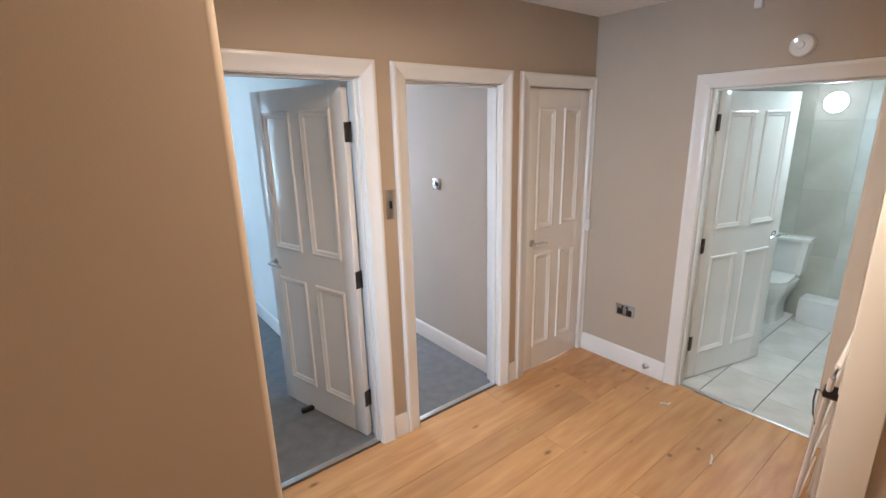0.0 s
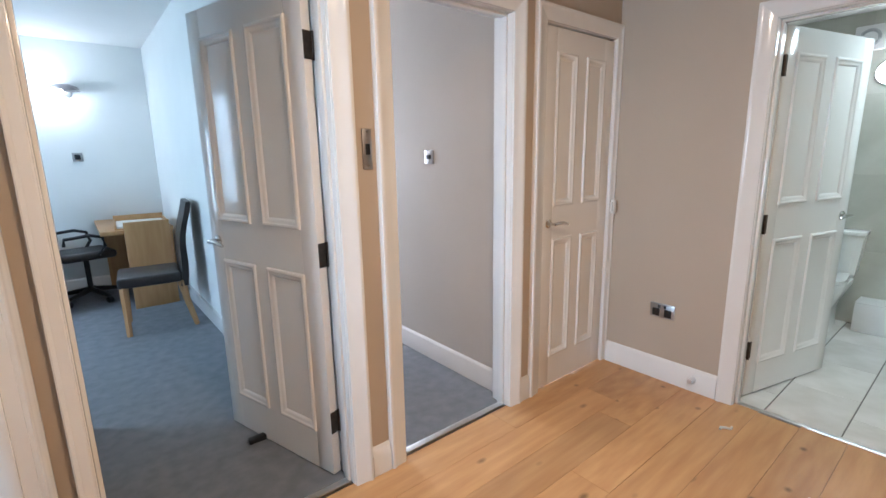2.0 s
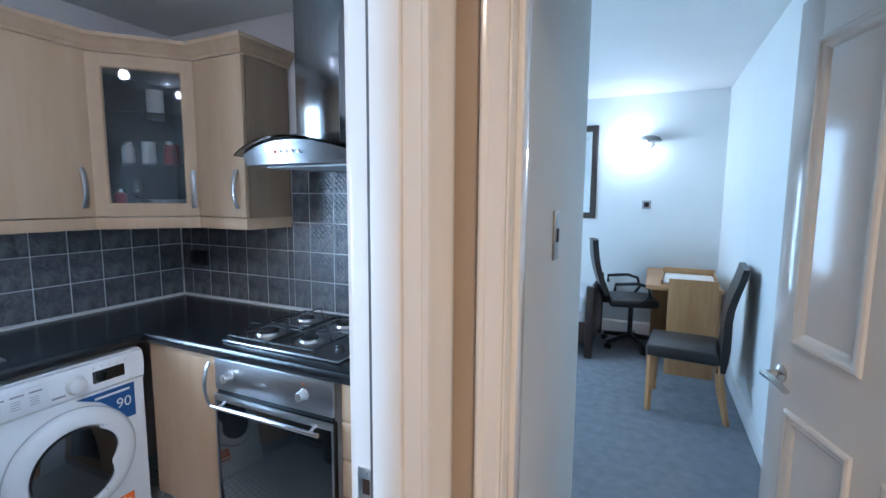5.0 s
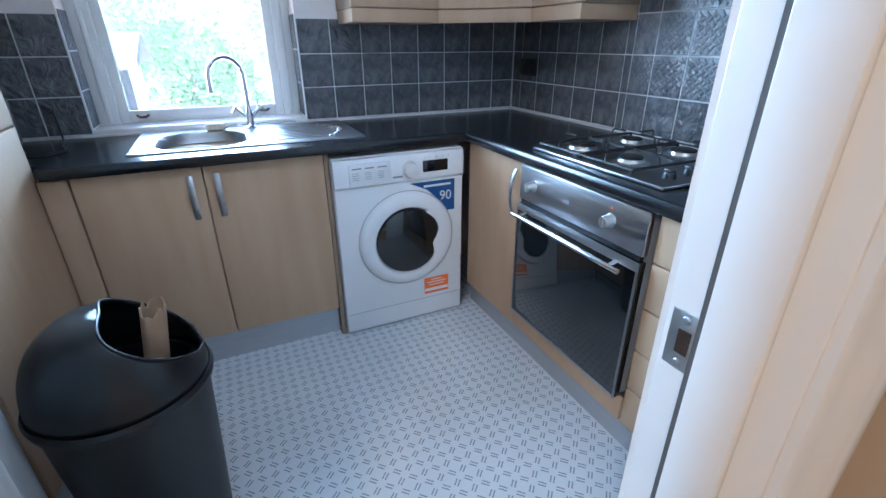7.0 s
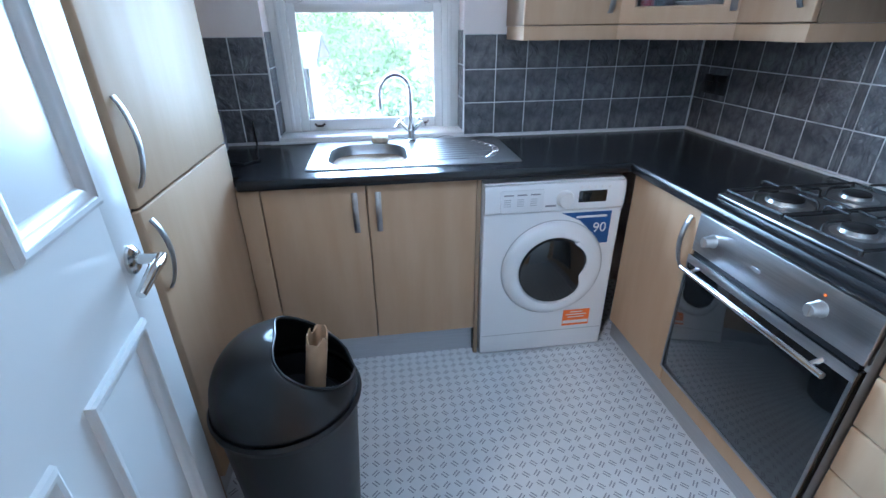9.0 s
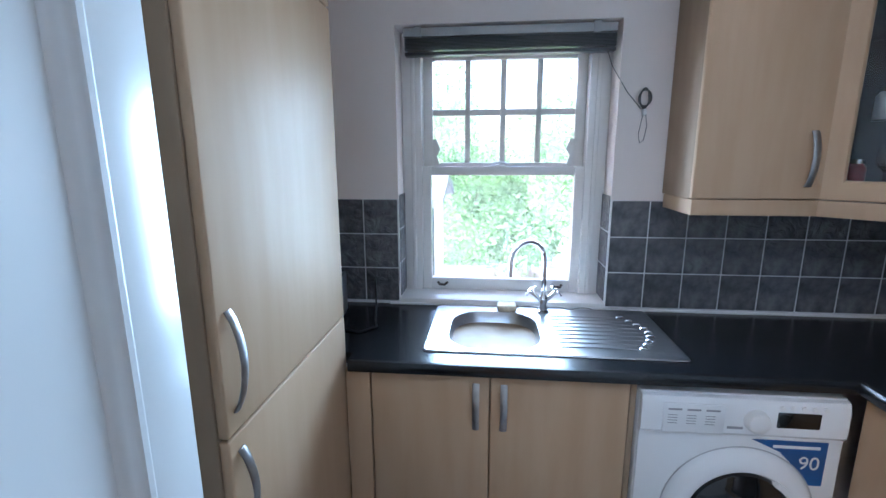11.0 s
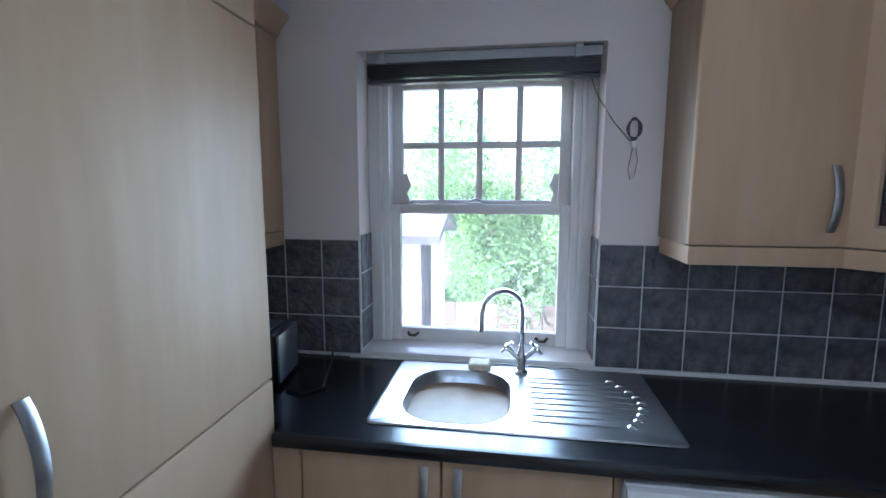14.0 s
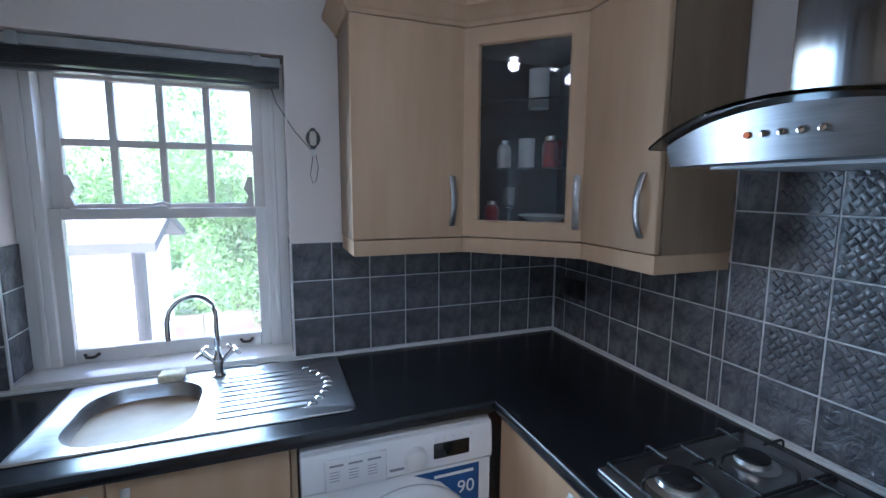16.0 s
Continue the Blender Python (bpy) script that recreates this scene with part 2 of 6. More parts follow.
DARK_WOOD = mat("dark_stained_wood", (0.030, 0.018, 0.013), 0.38, second=(0.05, 0.03, 0.02), scale=3, stretch=(8, 1, 1))
LINEN = mat("white_linen", (0.74, 0.74, 0.75), 0.9, var=0.03, scale=6, bump=0.4, bscale=24)
CERAMIC = mat("white_ceramic", (0.82, 0.83, 0.81), 0.10, var=0.01, scale=3, coat=0.4)
BATH_TILE = mat("cream_marble_tile", (0.46, 0.46, 0.40), 0.20, second=(0.56, 0.56, 0.50), scale=3.2, obj=0.04)
BATH_FLOOR = mat("pale_floor_tile", (0.58, 0.56, 0.52), 0.22, second=(0.70, 0.68, 0.65), scale=4.5, obj=0.05)
DARK_GROUT = mat("dark_grout", (0.16, 0.15, 0.14), 0.85, var=0.1, scale=30)
GLASS = glass("clear_glass")
SMOKE = glass("smoked_glass", (0.32, 0.34, 0.36))
POLISHED = mat("polished_nickel", (0.66, 0.65, 0.63), 0.16, 1.0, var=0.04, scale=25)
MIRROR = mat("mirror_silver", (0.85, 0.87, 0.87), 0.01, 1.0)
LAMP_WHITE = glow("lit_opal_glass", (1.0, 1.0, 0.95), 2.5)
LAMP_WARM = glow("lit_warm_opal", (1.0, 0.86, 0.66), 0.5)
LAMP_HOT = glow("lit_spot_lens", (0.95, 0.97, 1.0), 5.0)
BLUE = mat("blue_sticker", (0.02, 0.09, 0.27), 0.3, var=0.1, scale=14)
ORANGE = mat("orange_sticker", (0.85, 0.17, 0.02), 0.35, var=0.06, scale=20)
CAP_BLUE = mat("cap_blue", (0.02, 0.04, 0.55), 0.35, var=0.06, scale=30)
BLIND = mat("blind_grey", (0.075, 0.08, 0.085), 0.3, var=0.1, scale=20)
TIN_RED = mat("tin_red", (0.30, 0.03, 0.025), 0.3, var=0.3, scale=30)
PAVING = mat("paving", (0.34, 0.33, 0.31), 0.85, var=0.15, scale=3, bump=0.2, bscale=30)
PRINT = mat("grey_print", (0.28, 0.28, 0.30), 0.5)
SPONGE = mat("cream_sponge", (0.62, 0.56, 0.44), 0.9, var=0.15, scale=60, bump=0.5, bscale=120)
CARD = mat("brown_card", (0.42, 0.28, 0.17), 0.85, var=0.08, scale=18)
PAPER = mat("paper", (0.72, 0.68, 0.62), 0.8, var=0.03, scale=10)
CABLE = mat("grey_cable", (0.10, 0.10, 0.10), 0.5)
LEAF = mat("leaf_green", (0.09, 0.17, 0.065), 0.7, second=(0.12, 0.22, 0.09), scale=3)


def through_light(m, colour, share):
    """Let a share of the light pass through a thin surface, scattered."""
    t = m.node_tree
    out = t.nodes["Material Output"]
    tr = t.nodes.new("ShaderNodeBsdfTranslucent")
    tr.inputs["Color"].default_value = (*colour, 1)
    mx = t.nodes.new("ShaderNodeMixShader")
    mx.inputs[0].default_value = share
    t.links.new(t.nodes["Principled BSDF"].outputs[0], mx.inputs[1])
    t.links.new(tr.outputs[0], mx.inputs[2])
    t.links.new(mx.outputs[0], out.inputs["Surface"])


through_light(LEAF, (0.30, 0.50, 0.16), 0.45)
# daylight glare on the panes, put in as a pale scattering share
HAZED_GLASS = glass("hazed_window_glass")
through_light(HAZED_GLASS, (0.8, 0.82, 0.82), 0.06)
BARK = mat("bark", (0.10, 0.075, 0.055), 0.9, var=0.3, scale=8, bump=0.6, bscale=30)
RENDER_WALL = mat("painted_brick", (0.72, 0.66, 0.62), 0.8, var=0.08, scale=3, bump=0.3, bscale=40)
BRICK = mat("red_brick", (0.34, 0.13, 0.085), 0.85, var=0.2, scale=12, bump=0.3, bscale=60)
ROOF = mat("slate_roof", (0.07, 0.07, 0.075), 0.7, var=0.2, scale=14)
GRASS = mat("grass", (0.06, 0.11, 0.03), 0.95, var=0.3, scale=2, bump=0.5, bscale=20)


# ---- mesh helpers ----
def box(bm, x0, x1, y0, y1, z0, z1, bevel=0.0, seg=2):
    vs = [bm.verts.new((x, y, z)) for x in (x0, x1) for y in (y0, y1) for z in (z0, z1)]
    fs = [bm.faces.new([vs[i] for i in q]) for q in ((0, 1, 3, 2), (4, 6, 7, 5), (0, 4, 5, 1), (2, 3, 7, 6), (0, 2, 6, 4), (1, 5, 7, 3))]
    if bevel:
        es = list({e for f in fs for e in f.edges})
        bmesh.ops.bevel(bm, geom=es, offset=bevel, segments=seg, profile=0.5, affect="EDGES")
    return vs


def tube(bm, pts, r, n=8, flat=1.0, up=(0, 0, 1), cap=True):
    """Sweeps an ellipse along a line of points; r is one radius or one for each point."""
    pts = [Vector(p) for p in pts]
    rings = []
    for i, p in enumerate(pts):
        d = (pts[min(i + 1, len(pts) - 1)] - pts[max(i - 1, 0)]).normalized()
        a = Vector(up) if abs(d.dot(Vector(up))) < 0.95 else Vector((1, 0, 0))
        s = d.cross(a).normalized()
        w = s.cross(d).normalized()
        k = r[i] if isinstance(r, (list, tuple)) else r
        rings.append([bm.verts.new(p + s * (k * math.cos(2 * math.pi * j / n)) + w * (k * flat * math.sin(2 * math.pi * j / n))) for j in range(n)])
    for a, b in zip(rings, rings[1:]):
        for j in range(n):
            bm.faces.new((a[j], a[(j + 1) % n], b[(j + 1) % n], b[j]))
    if cap:
        bm.faces.new(rings[0][::-1])
        bm.faces.new(rings[-1])


def lathe(bm, prof, n=32, axis="z", at=(0, 0, 0), sx=1.0, sy=1.0):
    """Turns a profile of (radius, height) round an axis."""
    def place(x, y, z):
        v = {"z": (x, y, z), "x": (z, x, y), "y": (x, z, y)}[axis]
        return bm.verts.new((v[0] + at[0], v[1] + at[1], v[2] + at[2]))
    rings = [[place(sx * r * math.cos(2 * math.pi * j / n), sy * r * math.sin(2 * math.pi * j / n), h) for j in range(n)] if r > 1e-6 else [place(0, 0, h)] for r, h in prof]
    for a, b in zip(rings, rings[1:]):
        for j in range(n):
            k = (j + 1) % n
            q = [a[j % len(a)], a[k % len(a)], b[k % len(b)], b[j % len(b)]]
            q = list(dict.fromkeys(q))
            if len(q) > 2:
                bm.faces.new(q)


def ring(bm, x0, x1, z0, z1, prof, fill=False):
    """A moulded rectangular frame in the xz plane: prof lists (inset, y)."""
    loops = []
    for i, y in prof:
        loops.append([bm.verts.new(c) for c in ((x0 + i, y, z0 + i), (x1 - i, y, z0 + i), (x1 - i, y, z1 - i), (x0 + i, y, z1 - i))])
    for a, b in zip(loops, loops[1:]):
        for j in range(4):
            bm.faces.new((a[j], a[(j + 1) % 4], b[(j + 1) % 4], b[j]))
    if fill:
        bm.faces.new(loops[-1])


def prism(bm, outline, z0, z1):
    """A flat outline of (x, y), pulled up from z0 to z1."""
    lo = [bm.verts.new((x, y, z0)) for x, y in outline]
    hi = [bm.verts.new((x, y, z1)) for x, y in outline]
    bm.faces.new(lo[::-1])
    bm.faces.new(hi)
    for j in range(len(lo)):
        k = (j + 1) % len(lo)
        bm.faces.new((lo[j], lo[k], hi[k], hi[j]))


def sweep(bm, path, prof):
    """Sweeps a profile of (out, z) along a flat path of (x, y), mitred; out is to the right of the way."""
    rows = []
    for i, p in enumerate(path):
        p = Vector(p)
        d0 = (p - Vector(path[i - 1])).normalized() if i else None
        d1 = (Vector(path[i + 1]) - p).normalized() if i < len(path) - 1 else None
        d0, d1 = d0 or d1, d1 or d0
        n0, n1 = Vector((d0.y, -d0.x)), Vector((d1.y, -d1.x))
        m = (n0 + n1).normalized()
        m = m / max(0.3, m.dot(n0))
        rows.append([bm.verts.new((p.x + m.x * o, p.y + m.y * o, z)) for o, z in prof])
    for a, b in zip(rows, rows[1:]):
        for j in range(len(prof)):
            k = (j + 1) % len(prof)
            bm.faces.new((a[j], a[k], b[k], b[j]))
    bm.faces.new(rows[0])
    bm.faces.new(rows[-1][::-1])


def mesh_of(name, bm, material, smooth=True):
    bmesh.ops.recalc_face_normals(bm, faces=bm.faces)
    me = bpy.data.meshes.new(name)
    bm.to_mesh(me)
    bm.free()
    me.materials.append(material)
    if smooth:
        me.shade_smooth()
        me.set_sharp_from_angle(angle=radians(34))
    return me


def part(name, bm, material, parent=None, label="", at=None):
    ob = new(name, mesh_of(name, bm, material))
    if parent:
        ob.parent = parent
    if at:
        ob.matrix_basis = at
    return tagged(ob, label)


def thing(name, label, category, m=None, group="", kind=""):
    ob = new(name)
    ob.empty_display_size = 0.1
    if m:
        ob.matrix_world = m
    return tagged(ob, label, category, group, kind)


def solid(name, bm, material, label, category, kind="structure"):
    return tagged(part(name, bm, material), label, category, "", kind)


def B(*args, **kw):
    bm = bmesh.new()
    box(bm, *args, **kw)
    return bm


def wall(name, material, axis, lo, hi, a0, a1, z1, holes, label):
    """A wall layer along an axis with rectangular holes of (from, to, bottom, top)."""
    bm = bmesh.new()
    cuts = sorted({a0, a1, *[h[0] for h in holes], *[h[1] for h in holes]})
    for s, e in zip(cuts, cuts[1:]):
        hole = [h for h in holes if h[0] <= s and h[1] >= e]
        spans = [(0, hole[0][2]), (hole[0][3], z1)] if hole else [(0, z1)]
        for b, t in spans:
            if t - b > 0.001:
                box(bm, *((s, e, lo, hi) if axis == "x" else (lo, hi, s, e)), b, t)
    bmesh.ops.remove_doubles(bm, verts=bm.verts, dist=0.0001)
    bm.verts.index_update()
    twice = {}
    for f in bm.faces:
        twice.setdefault(frozenset(v.index for v in f.verts), []).append(f)
    bmesh.ops.delete(bm, geom=[f for fs in twice.values() if len(fs) > 1 for f in fs], context="FACES")
    return solid(name, bm, material, label, "wall")


# ---- structure ----
HC, KC, BC = 2.55, 2.43, 2.63           # ceiling heights: hall, kitchen, bedroom
D1, D2, D3 = (0.125, 0.965), (1.235, 1.935), (2.19, 2.845)
DB, DK = (0.31, 1.085), (1.01, 1.785)    # bathroom and kitchen doorways, along y
L = 0.022                               # lining thickness
TOP = 2.065


def hole(d, top=TOP):
    return (d[0] - L, d[1] + L, 0, top + L)


wall("wall_north", HALL_PAINT, "x", 1.90, 1.96, 0.0, 2.90, HC, [hole(D1), hole(D2), hole(D3)], "warm beige painted hall wall with three doorways")
wall("wall_bedroom_south", BED_PAINT, "x", 1.96, 2.02, -0.06, 1.06, BC, [hole(D1)], "white painted bedroom wall beside the door")
wall("wall_passage_south", GREIGE, "x", 1.96, 2.02, 1.06, 2.06, BC, [hole(D2)], "pale grey painted passage wall round its doorway")
wall("wall_cupboard_back", GREIGE, "x", 2.02, 2.06, 2.06, 2.96, HC, [], "plain painted back of the hall cupboard")
wall("wall_east", HALL_PAINT, "y", 2.90, 2.96, -0.62, 1.96, HC, [hole(DB, 2.01)], "warm beige painted hall wall with the bathroom doorway")
wall("wall_bathroom_west", BED_PAINT, "y", 2.96, 3.02, -0.62, 1.96, 2.40, [hole(DB, 2.01)], "pale wall inside the bathroom beside its door")
wall("wall_west", HALL_PAINT, "y", -0.060, 0.012, 0.885, 1.96, HC, [hole(DK)], "warm beige painted hall wall with the kitchen doorway")
wall("wall_kitchen_east", KITCHEN_PAINT, "y", -0.120, -0.060, 0.707, 3.16, HC, [hole(DK)], "pale painted kitchen wall with the doorway")
wall("wall_bedroom_west", BED_PAINT, "y", -0.060, 0.08, 2.02, 3.16, BC, [], "white painted bedroom wall with a switch")
wall("wall_hall_corner", HALL_PAINT, "x", 0.692, 0.7005, -0.984, 0.054, HC, [], "warm beige painted wall at the hall corner")
wall("wall_kitchen_south", KITCHEN_PAINT, "x", 0.701, 0.7065, -0.984, -0.12, HC, [], "pale painted kitchen wall behind the open door")
wall("wall_kitchen_alcove", KITCHEN_PAINT, "y", -1.036, -0.985, 0.17, 0.7065, HC, [], "pale painted wall beside the tall cabinet")
wall("wall_kitchen_back", KITCHEN_PAINT, "x", 0.12, 0.17, -2.553, -1.03, HC, [], "pale painted kitchen wall behind the cabinets")
wall("wall_kitchen_north", KITCHEN_PAINT, "x", 2.98, 3.11, -2.553, -0.12, HC, [], "pale painted kitchen wall above the hob")
wall("wall_bedroom_return", BED_PAINT, "x", 3.11, 3.16, -2.50, -0.060, BC, [], "white painted bedroom wall")
WIN = (0.965, 1.85, 0.925, 2.07)
wall("wall_kitchen_window", KITCHEN_PAINT, "y", -2.553, -2.253, 0.17, 2.98, HC, [(WIN[0] - 0.08, WIN[1] - 0.08, WIN[2], WIN[3])], "pale lilac-white painted kitchen wall with the sash window")
wall("wall_bedroom_window", BED_PAINT, "y", -2.50, -2.20, 3.16, 6.60, BC, [(4.0, 5.4, 0.85, 2.15)], "white painted bedroom wall with a window")
wall("wall_bedroom_north", BED_PAINT, "x", 6.60, 6.70, -2.50, 1.10, BC, [], "white painted wall at the back of the bedroom")
wall("wall_bedroom_east", BED_PAINT, "y", 1.00, 1.05, 2.02, 6.60, BC, [], "white painted bedroom wall behind the open door")
wall("wall_passage_west", GREIGE, "y", 1.05, 1.10, 2.02, 5.40, BC, [], "pale grey painted passage wall")
wall("wall_passage_east", GREIGE, "y", 2.00, 2.06, 2.02, 5.40, BC, [], "pale grey painted passage wall with a switch")
wall("wall_passage_north", GREIGE, "x", 5.40, 5.50, 1.05, 2.06, BC, [(1.2, 1.9, 0.9, 2.1)], "pale grey painted passage wall with an added unseen window")
wall("wall_hall_south", HALL_PAINT, "x", -0.68, -0.62, -1.02, 1.25, HC, [], "warm beige painted hall wall")
wall("wall_hall_south_east", HALL_PAINT, "x", -0.68, 0.0, 1.25, 2.90, HC, [], "warm beige painted hall wall behind the clothes airer")
solid("trim_hall_corner", B(1.232, 1.2495, -0.085, 0.004, 0, HC - 0.3, bevel=0.004), GLOSS, "white gloss moulding on the hall corner", "trim")
wall("wall_hall_west_end", HALL_PAINT, "y", -1.08, -1.02, -0.68, 0.74, HC, [], "warm beige painted wall closing the hall")
wall("wall_bathroom_east", BATH_TILE, "y", 5.00, 5.08, -0.68, 1.96, 2.40, [], "cream marble-look tiled bathroom wall")
wall("wall_bathroom_north", BATH_TILE, "x", 1.90, 1.96, 3.02, 5.00, 2.40, [], "cream marble-look tiled bathroom wall")
wall("wall_bathroom_south", BATH_TILE, "x", -0.68, -0.62, 3.02, 5.00, 2.40, [], "cream marble-look tiled bathroom wall")

solid("ceiling_hall", B(-1.08, 2.96, -0.68, 1.96, HC, HC + 0.08), CEILING, "white painted hall ceiling", "ceiling")
solid("ceiling_kitchen", B(-2.253, -0.12, 0.17, 2.98, KC, KC + 0.08), CEILING, "white painted kitchen ceiling", "ceiling")
solid("ceiling_bedroom", B(-2.50, 1.05, 2.0, 6.70, BC, BC + 0.08), CEILING, "white painted bedroom ceiling", "ceiling")
solid("ceiling_passage", B(1.05, 2.06, 2.0, 5.50, BC + 0.002, BC + 0.08), CEILING, "white painted passage ceiling", "ceiling")
solid("ceiling_bathroom", B(2.96, 5.08, -0.68, 1.96, 2.40, 2.48), CEILING, "white painted bathroom ceiling", "ceiling")
hall_floor = solid("floor_hall", B(-1.08, 2.96, -0.68, 1.93, -0.10, -0.012), DARK_WOOD, "oak board floor of the hall", "floor")
solid("floor_kitchen", B(-2.50, -0.02, 0.12, 3.11, -0.10, 0.0), VINYL, "pale blue-grey vinyl kitchen floor with dark dashes", "floor")
solid("floor_bedroom", B(-2.50, 1.05, 3.115, 6.70, -0.10, 0.004), CARPET, "blue-grey bedroom carpet", "floor")
solid("floor_bedroom_entry", B(-0.02, 1.05, 1.955, 3.115, -0.10, 0.004), CARPET, "blue-grey carpet inside the bedroom door", "floor")
solid("floor_passage", B(1.05, 2.06, 1.955, 5.50, -0.10, 0.004), CARPET, "blue-grey passage carpet", "floor")
bath_floor = solid("floor_bathroom", B(2.955, 5.08, -0.68, 1.96, -0.10, -0.006), DARK_GROUT, "pale tiled bathroom floor with dark joints", "floor")
solid("threshold_bedroom", B(D1[0], D1[1], 1.925, 1.962, -0.01, 0.008, bevel=0.003), SATIN, "metal carpet bar in the bedroom doorway", "threshold")
solid("threshold_passage", B(D2[0], D2[1], 1.925, 1.962, -0.01, 0.008, bevel=0.003), SATIN, "metal carpet bar in the passage doorway", "threshold")
solid("threshold_bathroom", B(2.93, 2.962, DB[0], DB[1], -0.01, 0.006, bevel=0.003), SATIN, "metal bar in the bathroom doorway", "threshold")
solid("threshold_kitchen", B(-0.04, -0.005, DK[0], DK[1], -0.01, 0.007, bevel=0.003), SATIN, "metal bar in the kitchen doorway", "threshold")

CASING = [(0.0, 0.0), (0.0, 0.012), (0.008, 0.017), (0.055, 0.019), (0.062, 0.024), (0.072, 0.026), (0.080, 0.024), (0.085, 0.0)]


def doorway(name, d, top, m, depth, lining_label, sides=(1, 1), back=True):
    """Lining, stops and moulded casings round a doorway; local x runs along the wall, local y goes into it."""
    root = thing(name, lining_label, "door frame", m, kind="structure")
    w = d[1] - d[0]
    for s, (a, b) in (("jamb", (-L, 0)), ("jamb", (w, w + L))):
        part(s, B(a, b, -0.002, depth + 0.002, 0, top, bevel=0.002), GLOSS, root)
    part("head", B(-L, w + L, -0.002, depth + 0.002, top, top + L, bevel=0.002), GLOSS, root)
    for x0, x1 in ((0, 0.012), (w - 0.012, w)):
        part("door_stop", B(x0, x1, 0.03, depth - 0.045, 0, top - 0.012, bevel=0.002), GLOSS, root)
    part("door_stop", B(0, w, 0.03, depth - 0.045, top - 0.012, top, bevel=0.002), GLOSS, root)
    cases = [(0.0, -1)] + ([(depth, 1)] if back else [])
    for y, sg in cases:
        for k, side in enumerate(("left", "right")):
            wd = sides[k] * 0.085
            if wd < 0.02:
                continue
            bm = bmesh.new()
            x = -0.004 if k == 0 else w + 0.004
            dr = -1 if k == 0 else 1
            f = sides[k]
            rows = []
            for z in (0.0, top + 0.004):
                rows.append([bm.verts.new((x + dr * o * f, y + sg * h, z + (o if z else 0))) for o, h in CASING])
            for j in range(len(CASING) - 1):
                bm.faces.new((rows[0][j], rows[0][j + 1], rows[1][j + 1], rows[1][j]))
            bm.faces.new(rows[0])
            part("casing", bm, GLOSS, root)
        bm = bmesh.new()
        rows = []
        for x, dr, f in ((-0.004, -1, sides[0]), (w + 0.004, 1, sides[1])):
            rows.append([bm.verts.new((x + dr * o * f, y + sg * h, top + 0.004 + o)) for o, h in CASING])
        for j in range(len(CASING) - 1):
            bm.faces.new((rows[0][j], rows[0][j + 1], rows[1][j + 1], rows[1][j]))
        part("casing_head", bm, GLOSS, root)
    return root


frame_bed = doorway("door_frame_1", D1, TOP, pose(D1[0], 1.90, 0), 0.12, "white gloss moulded frame of the bedroom doorway", (0.55, 1))
frame_pass = doorway("door_frame_2", D2, TOP, pose(D2[0], 1.90, 0), 0.12, "white gloss moulded frame of the passage doorway", back=False)
frame_cup = doorway("door_frame_3", D3, TOP, pose(D3[0], 1.90, 0), 0.10, "white gloss moulded frame of the hall cupboard", (1, 0.6), back=False)
frame_bath = doorway("door_frame_4", DB, 2.01, pose(2.90, DB[1], 0, 0, 0, -90), 0.12, "white gloss moulded frame of the bathroom doorway")
frame_kit = doorway("door_frame_5", DK, TOP, pose(0.012, DK[0], 0, 0, 0, 90), 0.132, "white gloss moulded frame of the kitchen doorway", (1, 1))

for a in (0.0, 0.763):
    part("draught_seal", B(a + 0.004, a + 0.008, 0.0875, 0.094, 0.01, TOP - 0.014), CABLE, frame_kit, "dark draught seal along the rebate")

SKIRT = [(0, 0), (0.018, 0), (0.018, 0.095), (0.014, 0.105), (0.014, 0.120), (0.008, 0.132), (0.0, 0.140)]


def skirting(path, label="white gloss moulded skirting board"):
    bm = bmesh.new()
    sweep(bm, path, SKIRT)
    return solid("baseboard", bm, GLOSS, label, "skirting")


skirting([(D1[1] + 0.09, 1.90), (D2[0] - 0.09, 1.90)])
skirting([(D2[1] + 0.09, 1.90), (D3[0] - 0.09, 1.90)])
skirting([(2.90, 1.872), (2.90, DB[1] + 0.09)])
skirting([(2.90, DB[0] - 0.09), (2.90, 0.0), (1.2515, 0.0)])
skirting([(1.25, -0.62), (-1.02, -0.62), (-1.02, 0.692), (0.054, 0.692)])
skirting([(2.0, 5.40), (2.0, 2.022)], "white gloss skirting in the passage")
skirting([(0.08, 2.06), (0.08, 3.16), (-2.2, 3.16), (-2.2, 6.60), (1.0, 6.60), (1.0, 2.08)][::1], "white gloss skirting round the bedroom")


# ---- doors ----
def lever(parent, x, y, z, way, out):
    """A lever handle on a round rose: way is the side it points to, out the side of the leaf it stands on."""
    bm = bmesh.new()
    lathe(bm, [(0, 0), (0.026, 0), (0.026, 0.006 * out), (0.020, 0.011 * out), (0.010, 0.013 * out), (0.009, 0.052 * out), (0, 0.055 * out)], 20, "y")
    tube(bm, [(0, 0.050 * out, 0), (way * 0.025, 0.055 * out, 0.003), (way * 0.06, 0.056 * out, 0.005), (way * 0.095, 0.054 * out, -0.002), (way * 0.118, 0.050 * out, -0.010)], [0.0095, 0.010, 0.010, 0.009, 0.0075], 12)
    me = mesh_of("door_handle", bm, POLISHED)
    ob = new("door_handle", me)
    ob.parent = parent
    ob.matrix_basis = pose(x, y, z)
    return tagged(ob, "polished nickel lever handle on a round rose")


MOULD = [(0.0, 0.0), (0.002, -0.007), (0.008, -0.010), (0.015, -0.009), (0.019, -0.005), (0.027, -0.003), (0.034, 0.001), (0.039, 0.005), (0.040, 0.007)]


